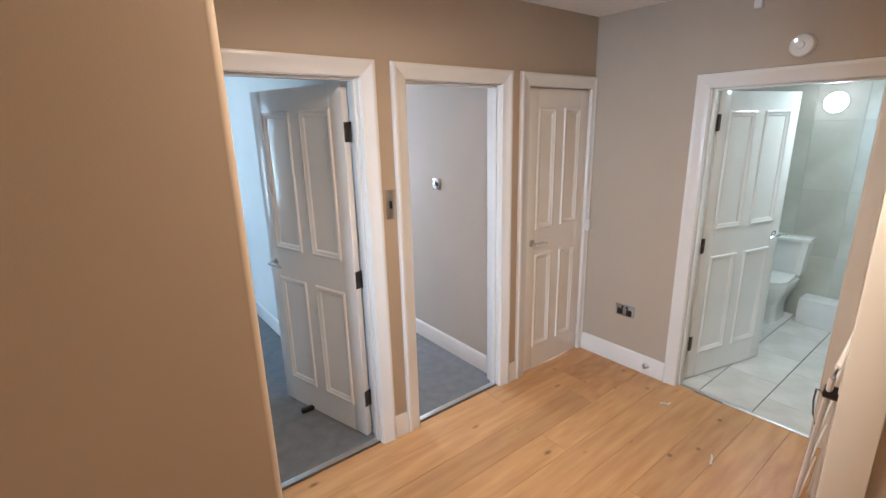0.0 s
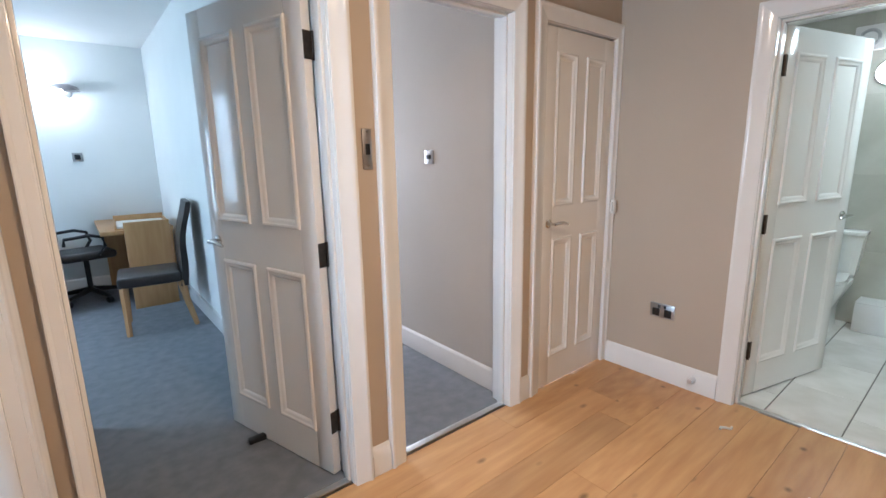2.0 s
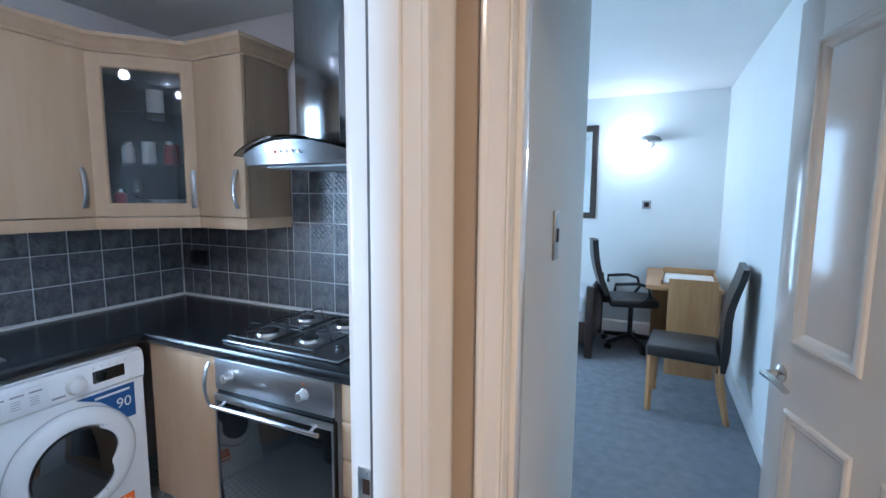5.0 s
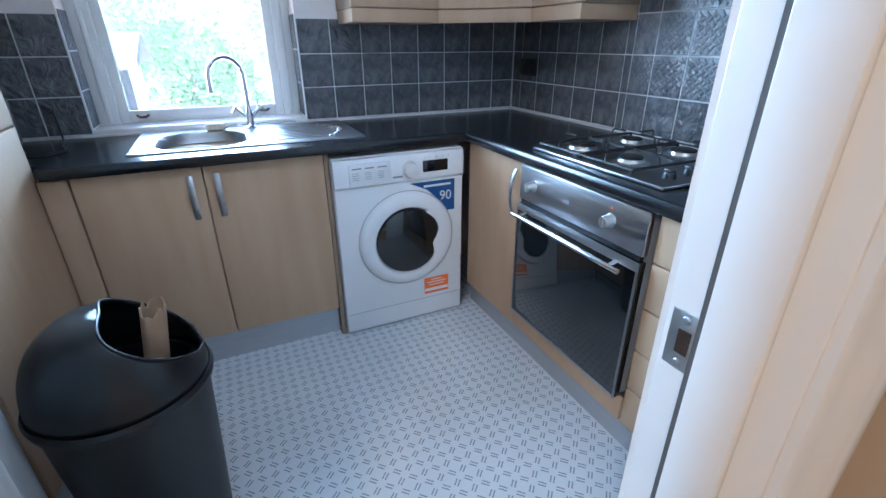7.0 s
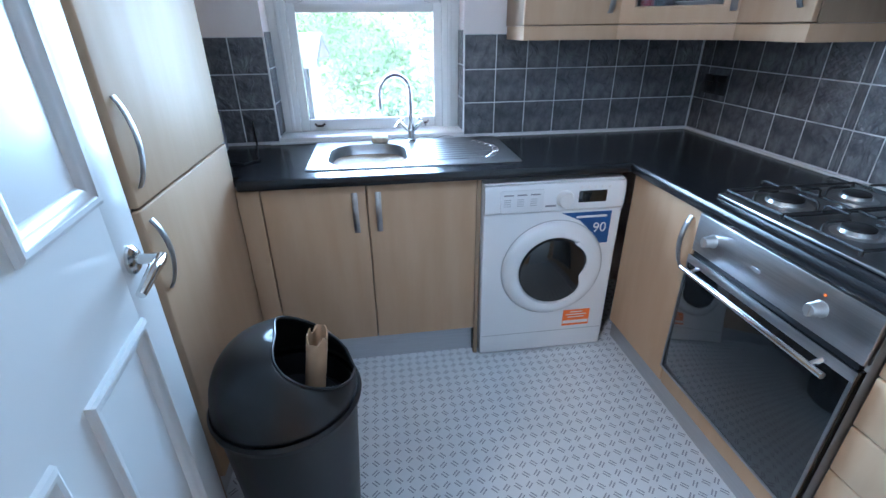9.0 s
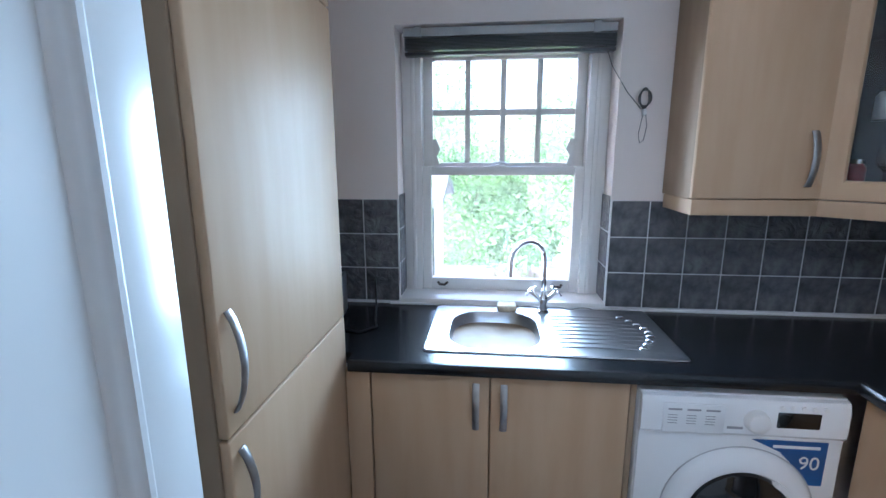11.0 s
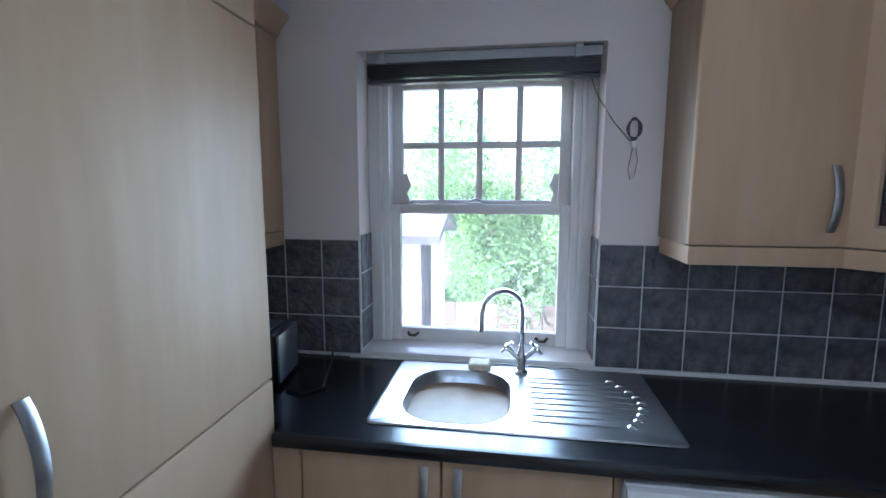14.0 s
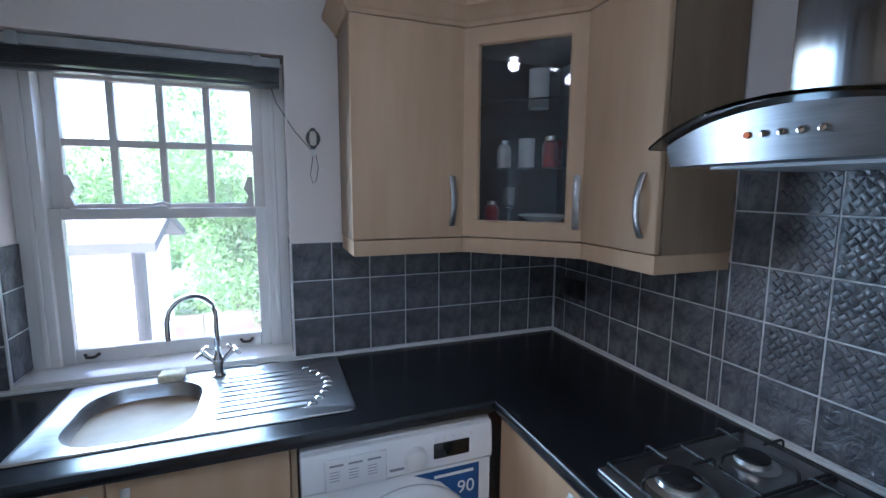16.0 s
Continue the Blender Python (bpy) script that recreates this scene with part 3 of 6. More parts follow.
def panel_door(name, w, h, m, label, sides=(-1, 1), handle_z=1.0, hinge_zs=(0.25, 1.0, 1.80), paint=GLOSS, rail=(0.905, 1.105)):
    """A four-panel leaf, hinged at local x = 0; its faces lie at y = 0 and y = 0.04."""
    root = thing(name, label, "door", m, kind="structure")
    st, mid = 0.100, 0.100
    zs = [(0.19, rail[0]), (rail[1], h - 0.125)]
    xs = [(st, (w - mid) / 2), ((w + mid) / 2, w - st)]
    bm = bmesh.new()
    box(bm, 0, st, 0, 0.04, 0, h, bevel=0.002)
    box(bm, w - st, w, 0, 0.04, 0, h, bevel=0.002)
    for z0, z1 in ((0, zs[0][0]), (zs[0][1], zs[1][0]), (zs[1][1], h)):
        box(bm, st, w - st, 0, 0.04, z0, z1)
    for z0, z1 in zs:
        box(bm, xs[0][1], xs[1][0], 0, 0.04, z0, z1)
    part("stiles_and_rails", bm, paint, root)
    for x0, x1 in xs:
        for z0, z1 in zs:
            part("panel", B(x0, x1, 0.006, 0.034, z0, z1), paint, root)
            for y, sg in ((0.0, 1), (0.04, -1)):
                bm = bmesh.new()
                ring(bm, x0 - 0.006, x1 + 0.006, z0 - 0.006, z1 + 0.006, [(i, y + sg * d) for i, d in MOULD])
                part("panel_moulding", bm, paint, root)
    for out in sides:
        lever(root, w - 0.06, 0.0 if out < 0 else 0.04, handle_z, -1, out)
    for z in hinge_zs:
        bm = bmesh.new()
        box(bm, -0.004, 0.0, 0.0, 0.038, z - 0.05, z + 0.05)
        tube(bm, [(-0.004, -0.006, z - 0.052), (-0.004, -0.006, z + 0.052)], 0.007, 10)
        box(bm, -0.002, 0.022, -0.003, 0.0, z - 0.05, z + 0.05)
        part("hinge", bm, HINGE, root)
    return root


def swung(hx, hy, fx, fy, z=0.012):
    return pose(hx, hy, z, 0, 0, math.degrees(math.atan2(fy - hy, fx - hx)))


panel_door("door_1", 0.79, 2.04, swung(0.958, 2.015, 0.735, 2.775), "white gloss four-panel bedroom door standing open")
panel_door("door_3", 0.65, 2.045, pose(2.8425, 1.942, 0.008, 0, 0, 180), "white gloss four-panel cupboard door, closed", sides=(1,), handle_z=1.005)
panel_door("door_4", 0.80, 1.99, swung(3.025, 1.080, 3.80, 0.875), "white gloss four-panel bathroom door standing open", hinge_zs=(0.28, 1.0, 1.80))
panel_door("door_5", 0.735, 2.04, swung(-0.106, 0.968, -0.837, 0.895), "white painted four-panel kitchen door folded back against the wall", sides=(-1,), handle_z=1.03, paint=SATIN_PAINT, rail=(0.925, 1.155))

# bedroom door stop on the carpet
bm = bmesh.new()
box(bm, 0.695, 0.785, 2.478, 2.515, 0.004, 0.034, bevel=0.009)
tagged(part("door_wedge", bm, BLACK_PLASTIC), "black rubber wedge under the bedroom door", "door wedge")

# strike plate in the kitchen jamb
keep = thing("strike_plate", "brass and nickel strike plate in the kitchen door frame", "strike plate", pose(-0.092, DK[1], 0.99))
part("plate", B(-0.022, 0.012, -0.003, 0.0, -0.034, 0.034, bevel=0.001), SATIN, keep)
part("latch_hole", B(-0.010, 0.004, -0.0045, -0.0028, -0.014, 0.014), DARK_WOOD, keep)
for z in (-0.026, 0.026):
    bm = bmesh.new()
    lathe(bm, [(0, -0.007), (0.004, -0.006), (0.005, -0.0035)], 10, "y", (-0.004, 0, z))
    part("screw", bm, SATIN, keep)


# ---- switches and sockets ----
def plate(name, label, m, w, h, rockers, toggle=BLACK_PLASTIC, category="switch"):
    root = thing(name, label, category, m)
    part("faceplate", B(-w / 2, w / 2, -0.009, 0, -h / 2, h / 2, bevel=0.003), PLATE_STEEL, root)
    for x, z, rw, rh in rockers:
        part("rocker", B(x - rw / 2, x + rw / 2, -0.014, -0.008, z - rh / 2, z + rh / 2, bevel=0.002), toggle, root)
    for z in (-h / 2 + 0.012, h / 2 - 0.012):
        bm = bmesh.new()
        lathe(bm, [(0, -0.0105), (0.003, -0.0100), (0.004, -0.0085)], 8, "y", (0, 0, z))
        part("screw", bm, CHROME, root)
    return root


plate("light_switch", "brushed steel architrave switch with a black rocker", pose(1.105, 1.90, 1.43), 0.042, 0.155, [(0, 0, 0.018, 0.042)])
plate("light_switch", "square steel switch with a black rocker on the passage wall", pose(2.0, 2.66, 1.395, 0, 0, -90), 0.088, 0.088, [(0, 0, 0.045, 0.030)])
plate("light_switch", "brushed steel bedroom switch with a black rocker", pose(0.08, 2.54, 1.400, 0, 0, 90), 0.06, 0.15, [(0, 0, 0.020, 0.042)])
plate("wall_socket", "small steel outlet plate on the bedroom wall", pose(0.285, 6.60, 1.455), 0.09, 0.09, [(0, 0, 0.05, 0.05)], category="socket")


def double_socket(m, label, face=PLATE_STEEL):
    root = thing("double_socket", label, "socket", m)
    part("faceplate", B(-0.074, 0.074, -0.010, 0, -0.044, 0.044, bevel=0.003), face, root)
    for s in (-1, 1):
        part("insert", B(s * 0.036 - 0.022, s * 0.036 + 0.022, -0.012, -0.009, -0.036, 0.012, bevel=0.002), BLACK_PLASTIC, root)
        part("rocker", B(s * 0.018 - 0.008, s * 0.018 + 0.008, -0.014, -0.009, 0.016, 0.036, bevel=0.002), BLACK_PLASTIC, root)
        part("earth_slot", B(s * 0.036 - 0.004, s * 0.036 + 0.004, -0.0135, -0.0118, -0.006, 0.008), HINGE, root)
    return root


double_socket(pose(2.90, 1.515, 0.445, 0, 0, -90), "steel double socket with black inserts on the hall wall")
double_socket(pose(-2.085, 2.970, 1.15), "black double socket on the kitchen tiles", BLACK_PLASTIC)

# ---- kitchen: laid out by its own corner, then set in place ----
SHIFT = Vector((-0.053, -0.080, 0.0))
earlier = set(scene.objects)
XW, YN = -2.20, 3.06


def bow_handle(parent, x, y, z0, z1, out, wide=0.0095, label="brushed steel bow handle"):
    """An upright bowed handle on a face; out is the way it bows, (1, 0) or the like."""
    bm = bmesh.new()
    ln = z1 - z0
    pts = []
    for k in range(13):
        a = k / 12
        b = 0.024 * math.sin(math.pi * a) ** 0.75 + 0.001
        pts.append((x + out[0] * b, y + out[1] * b, z0 + ln * a))
    tube(bm, pts, 0.0036, 10, 3.3, up=(out[1], -out[0], 0))
    return part("handle", bm, HANDLE_STEEL, parent, label)


def front(parent, name, x0, x1, y0, y1, z0, z1, handle=None, label=""):
    d = part(name, B(x0, x1, y0, y1, z0, z1, bevel=0.005, seg=3), BIRCH, parent, label)
    if handle:
        bow_handle(d, *handle)
    return d


sink_unit = thing("sink_cabinet", "birch-effect base cabinet with two doors under the sink", "cabinet")
part("carcass", B(-2.19, -1.662, 0.90, 1.825, 0.15, 0.868), SHADED_BIRCH, sink_unit)
front(sink_unit, "filler", -1.660, -1.642, 0.885, 0.968, 0.148, 0.866)
front(sink_unit, "cabinet_door", -1.660, -1.640, 0.973, 1.365, 0.148, 0.866, (-1.640, 1.322, 0.67, 0.835, (1, 0)))
front(sink_unit, "cabinet_door", -1.660, -1.640, 1.369, 1.806, 0.148, 0.866, (-1.640, 1.412, 0.67, 0.835, (1, 0)))
part("end_panel", B(-1.66, -1.642, 1.808, 1.826, 0.0, 0.866, bevel=0.002), SHADED_BIRCH, sink_unit)
part("plinth", B(-1.702, -1.684, 0.90, 1.806, 0.0, 0.146), PLINTH, sink_unit, "brushed aluminium plinth")

oven_unit = thing("oven_cabinet", "birch-effect base cabinet round the oven with corner door", "cabinet")
part("carcass", B(-1.62, -1.19, 2.482, 3.05, 0.15, 0.868), SHADED_BIRCH, oven_unit)
front(oven_unit, "cabinet_door", -1.612, -1.188, 2.462, 2.480, 0.148, 0.866, (-1.232, 2.462, 0.64, 0.83, (0, -1)), "birch-effect corner door")
front(oven_unit, "oven_panel", -1.184, -0.566, 2.462, 2.480, 0.148, 0.235)
part("plinth", B(-1.68, -0.07, 2.522, 2.540, 0.0, 0.146), PLINTH, oven_unit, "brushed aluminium plinth")

drawers = thing("drawer_cabinet", "birch-effect drawer cabinet with five bow handles", "cabinet")
part("carcass", B(-0.562, -0.070, 2.482, 3.05, 0.15, 0.868), SHADED_BIRCH, drawers)
for k in range(5):
    z0 = 0.148 + k * 0.1442
    d = part("drawer_front", B(-0.560, -0.072, 2.462, 2.480, z0, z0 + 0.1402, bevel=0.005, seg=3), BIRCH, drawers)
    bm = bmesh.new()
    pts = []
    for q in range(13):
        a = q / 12
        pts.append((-0.386 + 0.14 * a, 2.461 - 0.027 * math.sin(math.pi * a) ** 0.55, z0 + 0.078))
    tube(bm, pts, 0.0036, 10, 3.3, up=(0, 0, 1))
    part("handle", bm, HANDLE_STEEL, d, "brushed steel bow handle")



def oven():
    o = thing("oven", "built-in stainless steel oven with dark glass door", "oven", pose(-0.875, 2.452, 0))
    w = 0.2975
    part("body", B(-w + 0.01, w - 0.01, 0.012, 0.55, 0.24, 0.862), GREY_PLASTIC, o)
    part("control_panel", B(-w, w, -0.010, 0.012, 0.735, 0.866, bevel=0.004), STEEL_X, o, "brushed steel control panel")
    d = part("oven_door", B(-w, w, -0.014, 0.012, 0.240, 0.718, bevel=0.004), BLACK_GLASS, o, "dark mirror-glass oven door")
    part("door_trim", B(-w, w, -0.017, -0.0135, 0.690, 0.718, bevel=0.001), STEEL_X, d)
    for s in (-1, 1):
        part("door_edge", B(*sorted((s * w, s * (w - 0.008))), -0.0165, -0.0135, 0.240, 0.689), STEEL, d)
    part("door_edge", B(-w + 0.009, w - 0.009, -0.0165, -0.0135, 0.240, 0.249), STEEL_X, d)
    part("vent_gap", B(-w + 0.01, w - 0.01, -0.006, 0.011, 0.719, 0.734), BLACK_PLASTIC, o)
    bm = bmesh.new()
    tube(bm, [(-0.265, -0.058, 0.688), (0.265, -0.058, 0.688)], 0.0085, 12)
    for s in (-0.225, 0.225):
        tube(bm, [(s, -0.012, 0.700), (s, -0.058, 0.688)], 0.007, 10)
    part("door_handle", bm, CHROME, d, "polished steel bar handle")
    for x in (-0.215, 0.165):
        bm = bmesh.new()
        lathe(bm, [(0, -0.042), (0.015, -0.042), (0.017, -0.038), (0.019, -0.016), (0.022, -0.010)], 20, "y", (x, 0, 0.80))
        box(bm, x - 0.004, x + 0.004, -0.045, -0.040, 0.784, 0.816)
        part("control_knob", bm, SATIN, o, "steel control knob")
    part("badge", B(-0.05, -0.02, -0.0115, -0.0098, 0.792, 0.802), PRINT, o)
    bm = bmesh.new()
    lathe(bm, [(0, -0.0125), (0.004, -0.012), (0.004, -0.0095)], 10, "y", (0.165, 0, 0.838))
    part("pilot_light", bm, ORANGE, o)


oven()

WT = 0.91
worktop = thing("worktop", "black stone-look laminate worktop running round the corner", "worktop")
BX0, BX1, BY0, BY1 = -2.130, -1.722, 1.205, 1.560      # sink bowl
bm = bmesh.new()
for a in ((-2.20, -1.672, 0.25, 0.905), (-2.20, BX0, 0.905, 2.45), (BX1, -1.622, 0.905, 2.45), (BX0, BX1, 0.905, BY0), (BX0, BX1, BY1, 2.45), (-2.20, -1.622, 2.45, YN), (-1.622, -0.069, 2.45, YN)):
    part("slab_section", B(*a, 0.871, WT), WORKTOP, worktop)
bm.free()
bm = bmesh.new()
EDGE = [(0.0, 0.870), (0.010, 0.871), (0.015, 0.880), (0.015, 0.900), (0.010, 0.909), (0.0, 0.9105)]
sweep(bm, [(-0.069, 2.45), (-1.622, 2.45), (-1.622, 0.905)][::-1], EDGE)
part("rounded_edge", bm, WORKTOP, worktop)
bm = bmesh.new()
box(bm, -2.196, -2.182, 0.92, YN - 0.006, WT, WT + 0.010, bevel=0.003)
box(bm, -2.190, -0.07, YN - 0.020, YN - 0.006, WT, WT + 0.010, bevel=0.003)
part("sealant", bm, WHITE_PLASTIC, worktop, "pale sealant strip along the tiles")


def sink():
    s = thing("sink", "stainless steel inset sink with a ridged drainer", "sink", pose(0, 0, WT))
    x0, x1, y0, y1 = -2.180, -1.700, 1.135, 2.010

    def rr(a0, a1, b0, b1, r, z, n=5):
        out = []
        for cx, cy, q in ((a1 - r, b1 - r, 0), (a0 + r, b1 - r, 1), (a0 + r, b0 + r, 2), (a1 - r, b0 + r, 3)):
            for k in range(n + 1):
                a = math.pi / 2 * (q + k / n)
                out.append((cx + r * math.cos(a), cy + r * math.sin(a), z))
        return out
    bm = bmesh.new()
    loops = [rr(x0, x1, y0, y1, 0.02, 0.0015), rr(x0 + 0.004, x1 - 0.004, y0 + 0.004, y1 - 0.004, 0.02, 0.006), rr(x0 + 0.014, x1 - 0.014, y0 + 0.014, y1 - 0.014, 0.02, 0.006),
             rr(x0 + 0.02, x1 - 0.02, y0 + 0.02, y1 - 0.02, 0.02, 0.0035)]
    vs = [[bm.verts.new(c) for c in lp] for lp in loops]
    for a, b in zip(vs, vs[1:]):
        for j in range(len(a)):
            bm.faces.new((a[j], a[(j + 1) % len(a)], b[(j + 1) % len(b)], b[j]))
    bowl = [bm.verts.new(c) for c in rr(BX0 + 0.012, BX1 - 0.006, BY0 + 0.008, BY1 - 0.012, 0.125, 0.0035)]
    es = [bm.edges.get((vs[-1][j], vs[-1][(j + 1) % len(vs[-1])])) for j in range(len(vs[-1]))]
    es += [bm.edges.new((bowl[j], bowl[(j + 1) % len(bowl)])) for j in range(len(bowl))]
    bmesh.ops.triangle_fill(bm, edges=es, use_beauty=True)
    prev = bowl
    for i, z in ((0.004, -0.004), (0.010, -0.06), (0.020, -0.125), (0.045, -0.148), (0.08, -0.152)):
        cur = [bm.verts.new(c) for c in rr(BX0 + 0.012 + i, BX1 - 0.006 - i, BY0 + 0.008 + i, BY1 - 0.012 - i, max(0.05, 0.125 - i * 0.4), z)]
        for j in range(len(cur)):
            bm.faces.new((prev[j], prev[(j + 1) % len(cur)], cur[(j + 1) % len(cur)], cur[j]))
        prev = cur
    bm.faces.new(prev)
    part("basin_and_rim", bm, SINK_STEEL, s)
    for k in range(9):
        x = -2.085 + k * 0.038
        far = 1.925 - abs(k - 4) ** 1.7 * 0.006
        bm = bmesh.new()
        tube(bm, [(x, 1.60, 0.0030), (x, 1.62, 0.0052), (x, far - 0.02, 0.0052), (x, far, 0.0030)], 0.006, 8, 0.45)
        part("drainer_ridge", bm, SINK_STEEL, s)
        bm = bmesh.new()
        tube(bm, [(x, far + 0.010, 0.0040), (x, far + 0.016, 0.0085), (x, far + 0.030, 0.0085), (x, far + 0.036, 0.0040)], 0.006, 8, 0.6)
        part("drainer_stud", bm, CHROME, s)
    bm = bmesh.new()
    lathe(bm, [(0, -0.148), (0.020, -0.149), (0.036, -0.147), (0.040, -0.150)], 20, "z", ((BX0 + BX1) / 2, (BY0 + BY1) / 2, 0))
    part("waste", bm, CHROME, s, "round chrome plug hole")


sink()


def tap():
    t = thing("mixer_tap", "chrome swan-neck mixer tap with two cross handles", "tap", pose(-2.125, 1.585, WT + 0.005))
    bm = bmesh.new()
    lathe(bm, [(0.024, 0), (0.024, 0.006), (0.016, 0.012), (0.014, 0.035), (0.019, 0.05), (0.015, 0.075), (0.010, 0.085), (0.010, 0.10), (0, 0.10)], 20)
    part("body", bm, CHROME, t)
    bm = bmesh.new()
    pts = [(0, 0, 0.095), (0, 0, 0.20)]
    for k in range(13):
        a = math.pi * k / 12
        pts.append((0.030 * (1 - math.cos(a)), -0.070 * (1 - math.cos(a)), 0.225 + 0.080 * math.sin(a)))
    pts += [(0.060, -0.140, 0.20), (0.060, -0.140, 0.165)]
    tube(bm, pts, 0.0095, 12)
    part("spout", bm, CHROME, t)
    for s in (-1, 1):
        bm = bmesh.new()
        tube(bm, [(0, s * 0.010, 0.052), (0, s * 0.045, 0.085)], 0.0085, 10)
        c = Vector((0, s * 0.052, 0.092))
        ax = Vector((0, s * 0.72, 0.69))
        u = Vector((1, 0, 0))
        v = ax.cross(u)
        tube(bm, [c - ax * 0.012, c + ax * 0.008], 0.010, 10)
        for q in (u, v):
            tube(bm, [c - q * 0.028, c, c + q * 0.028], [0.006, 0.0045, 0.006], 8)
        part("cross_handle", bm, CHROME, t)


tap()
bm = bmesh.new()
box(bm, -2.172, -2.098, 1.395, 1.475, WT + 0.008, WT + 0.036, bevel=0.010, seg=3)
tagged(part("sponge", bm, SPONGE), "worn cream sponge lying on the sink rim", "sponge")
bm = bmesh.new()
tube(bm, [(-2.15, 1.47 + 0.02 * k, WT + 0.009 + 0.012 * abs(math.sin(k * 0.55))) for k in range(17)], 0.0016, 6)
tagged(part("wire", bm, CABLE), "thin dark chain lying behind the tap", "wire")


def washing_machine():
    x = -1.618
    w = thing("washing_machine", "white front-loading washing machine under the worktop", "washing machine", pose(x, 1.832, 0.012))
    W, H = 0.598, 0.836
    part("cabinet", B(-0.54, -0.012, 0, W, 0.0, H, bevel=0.006), WHITE, w)
    part("front_panel", B(-0.012, 0.0, 0.002, W - 0.002, 0.0, 0.715, bevel=0.004), WHITE, w)
    bm = bmesh.new()
    prof = [(-0.02, 0.70), (0.0, 0.703), (0.010, 0.715), (0.010, 0.80), (0.002, 0.825), (-0.02, 0.832)]
    rows = [[bm.verts.new((px, y, pz)) for px, pz in prof] for y in (0.002, W - 0.002)]
    for j in range(len(prof)):
        k = (j + 1) % len(prof)
        bm.faces.new((rows[0][j], rows[0][k], rows[1][k], rows[1][j]))
    bm.faces.new(rows[0])
    bm.faces.new(rows[1][::-1])
    part("control_panel", bm, WHITE, w)
    d = part("detergent_drawer", B(0.006, 0.015, 0.065, 0.245, 0.712, 0.808, bevel=0.004), WHITE, w)
    for k in range(3):
        part("print", B(0.0148, 0.0156, 0.078 + 0.055 * k, 0.118 + 0.055 * k, 0.786, 0.792), PRINT, d)
        for q in range(4):
            part("print", B(0.0148, 0.0156, 0.078 + 0.055 * k, 0.106 + 0.055 * k, 0.742 + q * 0.009, 0.744 + q * 0.009), PRINT, d)
    part("badge", B(0.0098, 0.0108, 0.215 + 0.04, 0.270 + 0.03, 0.730, 0.738), PRINT, w)
    bm = bmesh.new()
    lathe(bm, [(0.036, 0.009), (0.035, 0.022), (0.030, 0.034), (0.024, 0.037), (0, 0.038)], 28, "x", (0, 0.335, 0.762))
    part("programme_dial", bm, WHITE_PLASTIC, w)
    part("display", B(0.009, 0.013, 0.395, 0.515, 0.742, 0.792, bevel=0.003), BLACK_GLASS, w, "dark display window")
    for k in range(5):
        bm = bmesh.new()
        lathe(bm, [(0.0075, 0.009), (0.007, 0.0135), (0, 0.0145)], 12, "x", (0, 0.405 + 0.03 * k, 0.806))
        part("button", bm, WHITE_PLASTIC, w)
    cy, cz = 0.315, 0.435
    bm = bmesh.new()
    lathe(bm, [(0.228, -0.002), (0.226, 0.010), (0.212, 0.026), (0.185, 0.036), (0.165, 0.034), (0.156, 0.022)], 56, "x", (0, cy, cz))
    door = part("porthole_ring", bm, WHITE, w, "white round porthole frame")
    bm = bmesh.new()
    lathe(bm, [(0.160, 0.016), (0.152, 0.034), (0.120, 0.044), (0.06, 0.049), (0, 0.050)], 48, "x", (0, cy, cz))
    part("porthole_glass", bm, BLACK_GLASS, door, "dark bulging porthole glass")
    bm = bmesh.new()
    turn = [math.radians(-58 + 116 * k / 28) for k in range(29)]
    inner = [0.152 - 0.040 * math.exp(-((a + 0.20) / 0.36) ** 2) for a in turn]
    out = [(cy + 0.168 * math.cos(a), cz + 0.168 * math.sin(a)) for a in turn] + [(cy + r * math.cos(a), cz + r * math.sin(a)) for a, r in zip(turn[::-1], inner[::-1])]
    lo = [bm.verts.new((0.022, a, b)) for a, b in out]
    hi = [bm.verts.new((0.0465, a, b)) for a, b in out]
    n = len(turn)
    for j in range(n - 1):
        bm.faces.new((hi[j], hi[j + 1], hi[2 * n - 2 - j], hi[2 * n - 1 - j]))
    for j in range(len(out)):
        k = (j + 1) % len(out)
        bm.faces.new((lo[j], lo[k], hi[k], hi[j]))
    part("door_grip", bm, WHITE, door)
    # grey tube in place of the shade in the groove round the porthole
    bm = bmesh.new()
    tube(bm, [(0.0008, cy + 0.2295 * math.cos(a), cz + 0.2295 * math.sin(a)) for a in [2 * math.pi * q / 56 for q in range(57)]], 0.0022, 6)
    part("groove_shade", bm, GREY_PLASTIC, w)
    st = bmesh.new()
    pts = [(0.335, 0.694), (0.555, 0.694), (0.555, 0.545), (0.505, 0.545), (0.47, 0.605), (0.42, 0.655), (0.37, 0.678)]
    lo = [st.verts.new((0.0006, a, b)) for a, b in pts]
    hi = [st.verts.new((0.0016, a, b)) for a, b in pts]
    st.faces.new(hi)
    for j in range(len(pts)):
        k = (j + 1) % len(pts)
        st.faces.new((lo[j], lo[k], hi[k], hi[j]))
    blue = part("blue_sticker", st, BLUE, w, "blue energy sticker with number")
    fc = bpy.data.curves.new("lettering", "FONT")
    fc.body, fc.size, fc.extrude = "90", 0.062, 0.0004
    tmp = new("lettering", fc)
    me = bpy.data.meshes.new_from_object(tmp.evaluated_get(bpy.context.evaluated_depsgraph_get()))
    bpy.data.objects.remove(tmp)
    me.materials.append(WHITE_PLASTIC)
    num = new("lettering", me)
    num.parent = blue
    num.matrix_basis = pose(0.0022, 0.478, 0.60, 90, 0, 90)
    part("sticker_print", B(0.0015, 0.0021, 0.40, 0.535, 0.668, 0.678), WHITE_PLASTIC, blue)
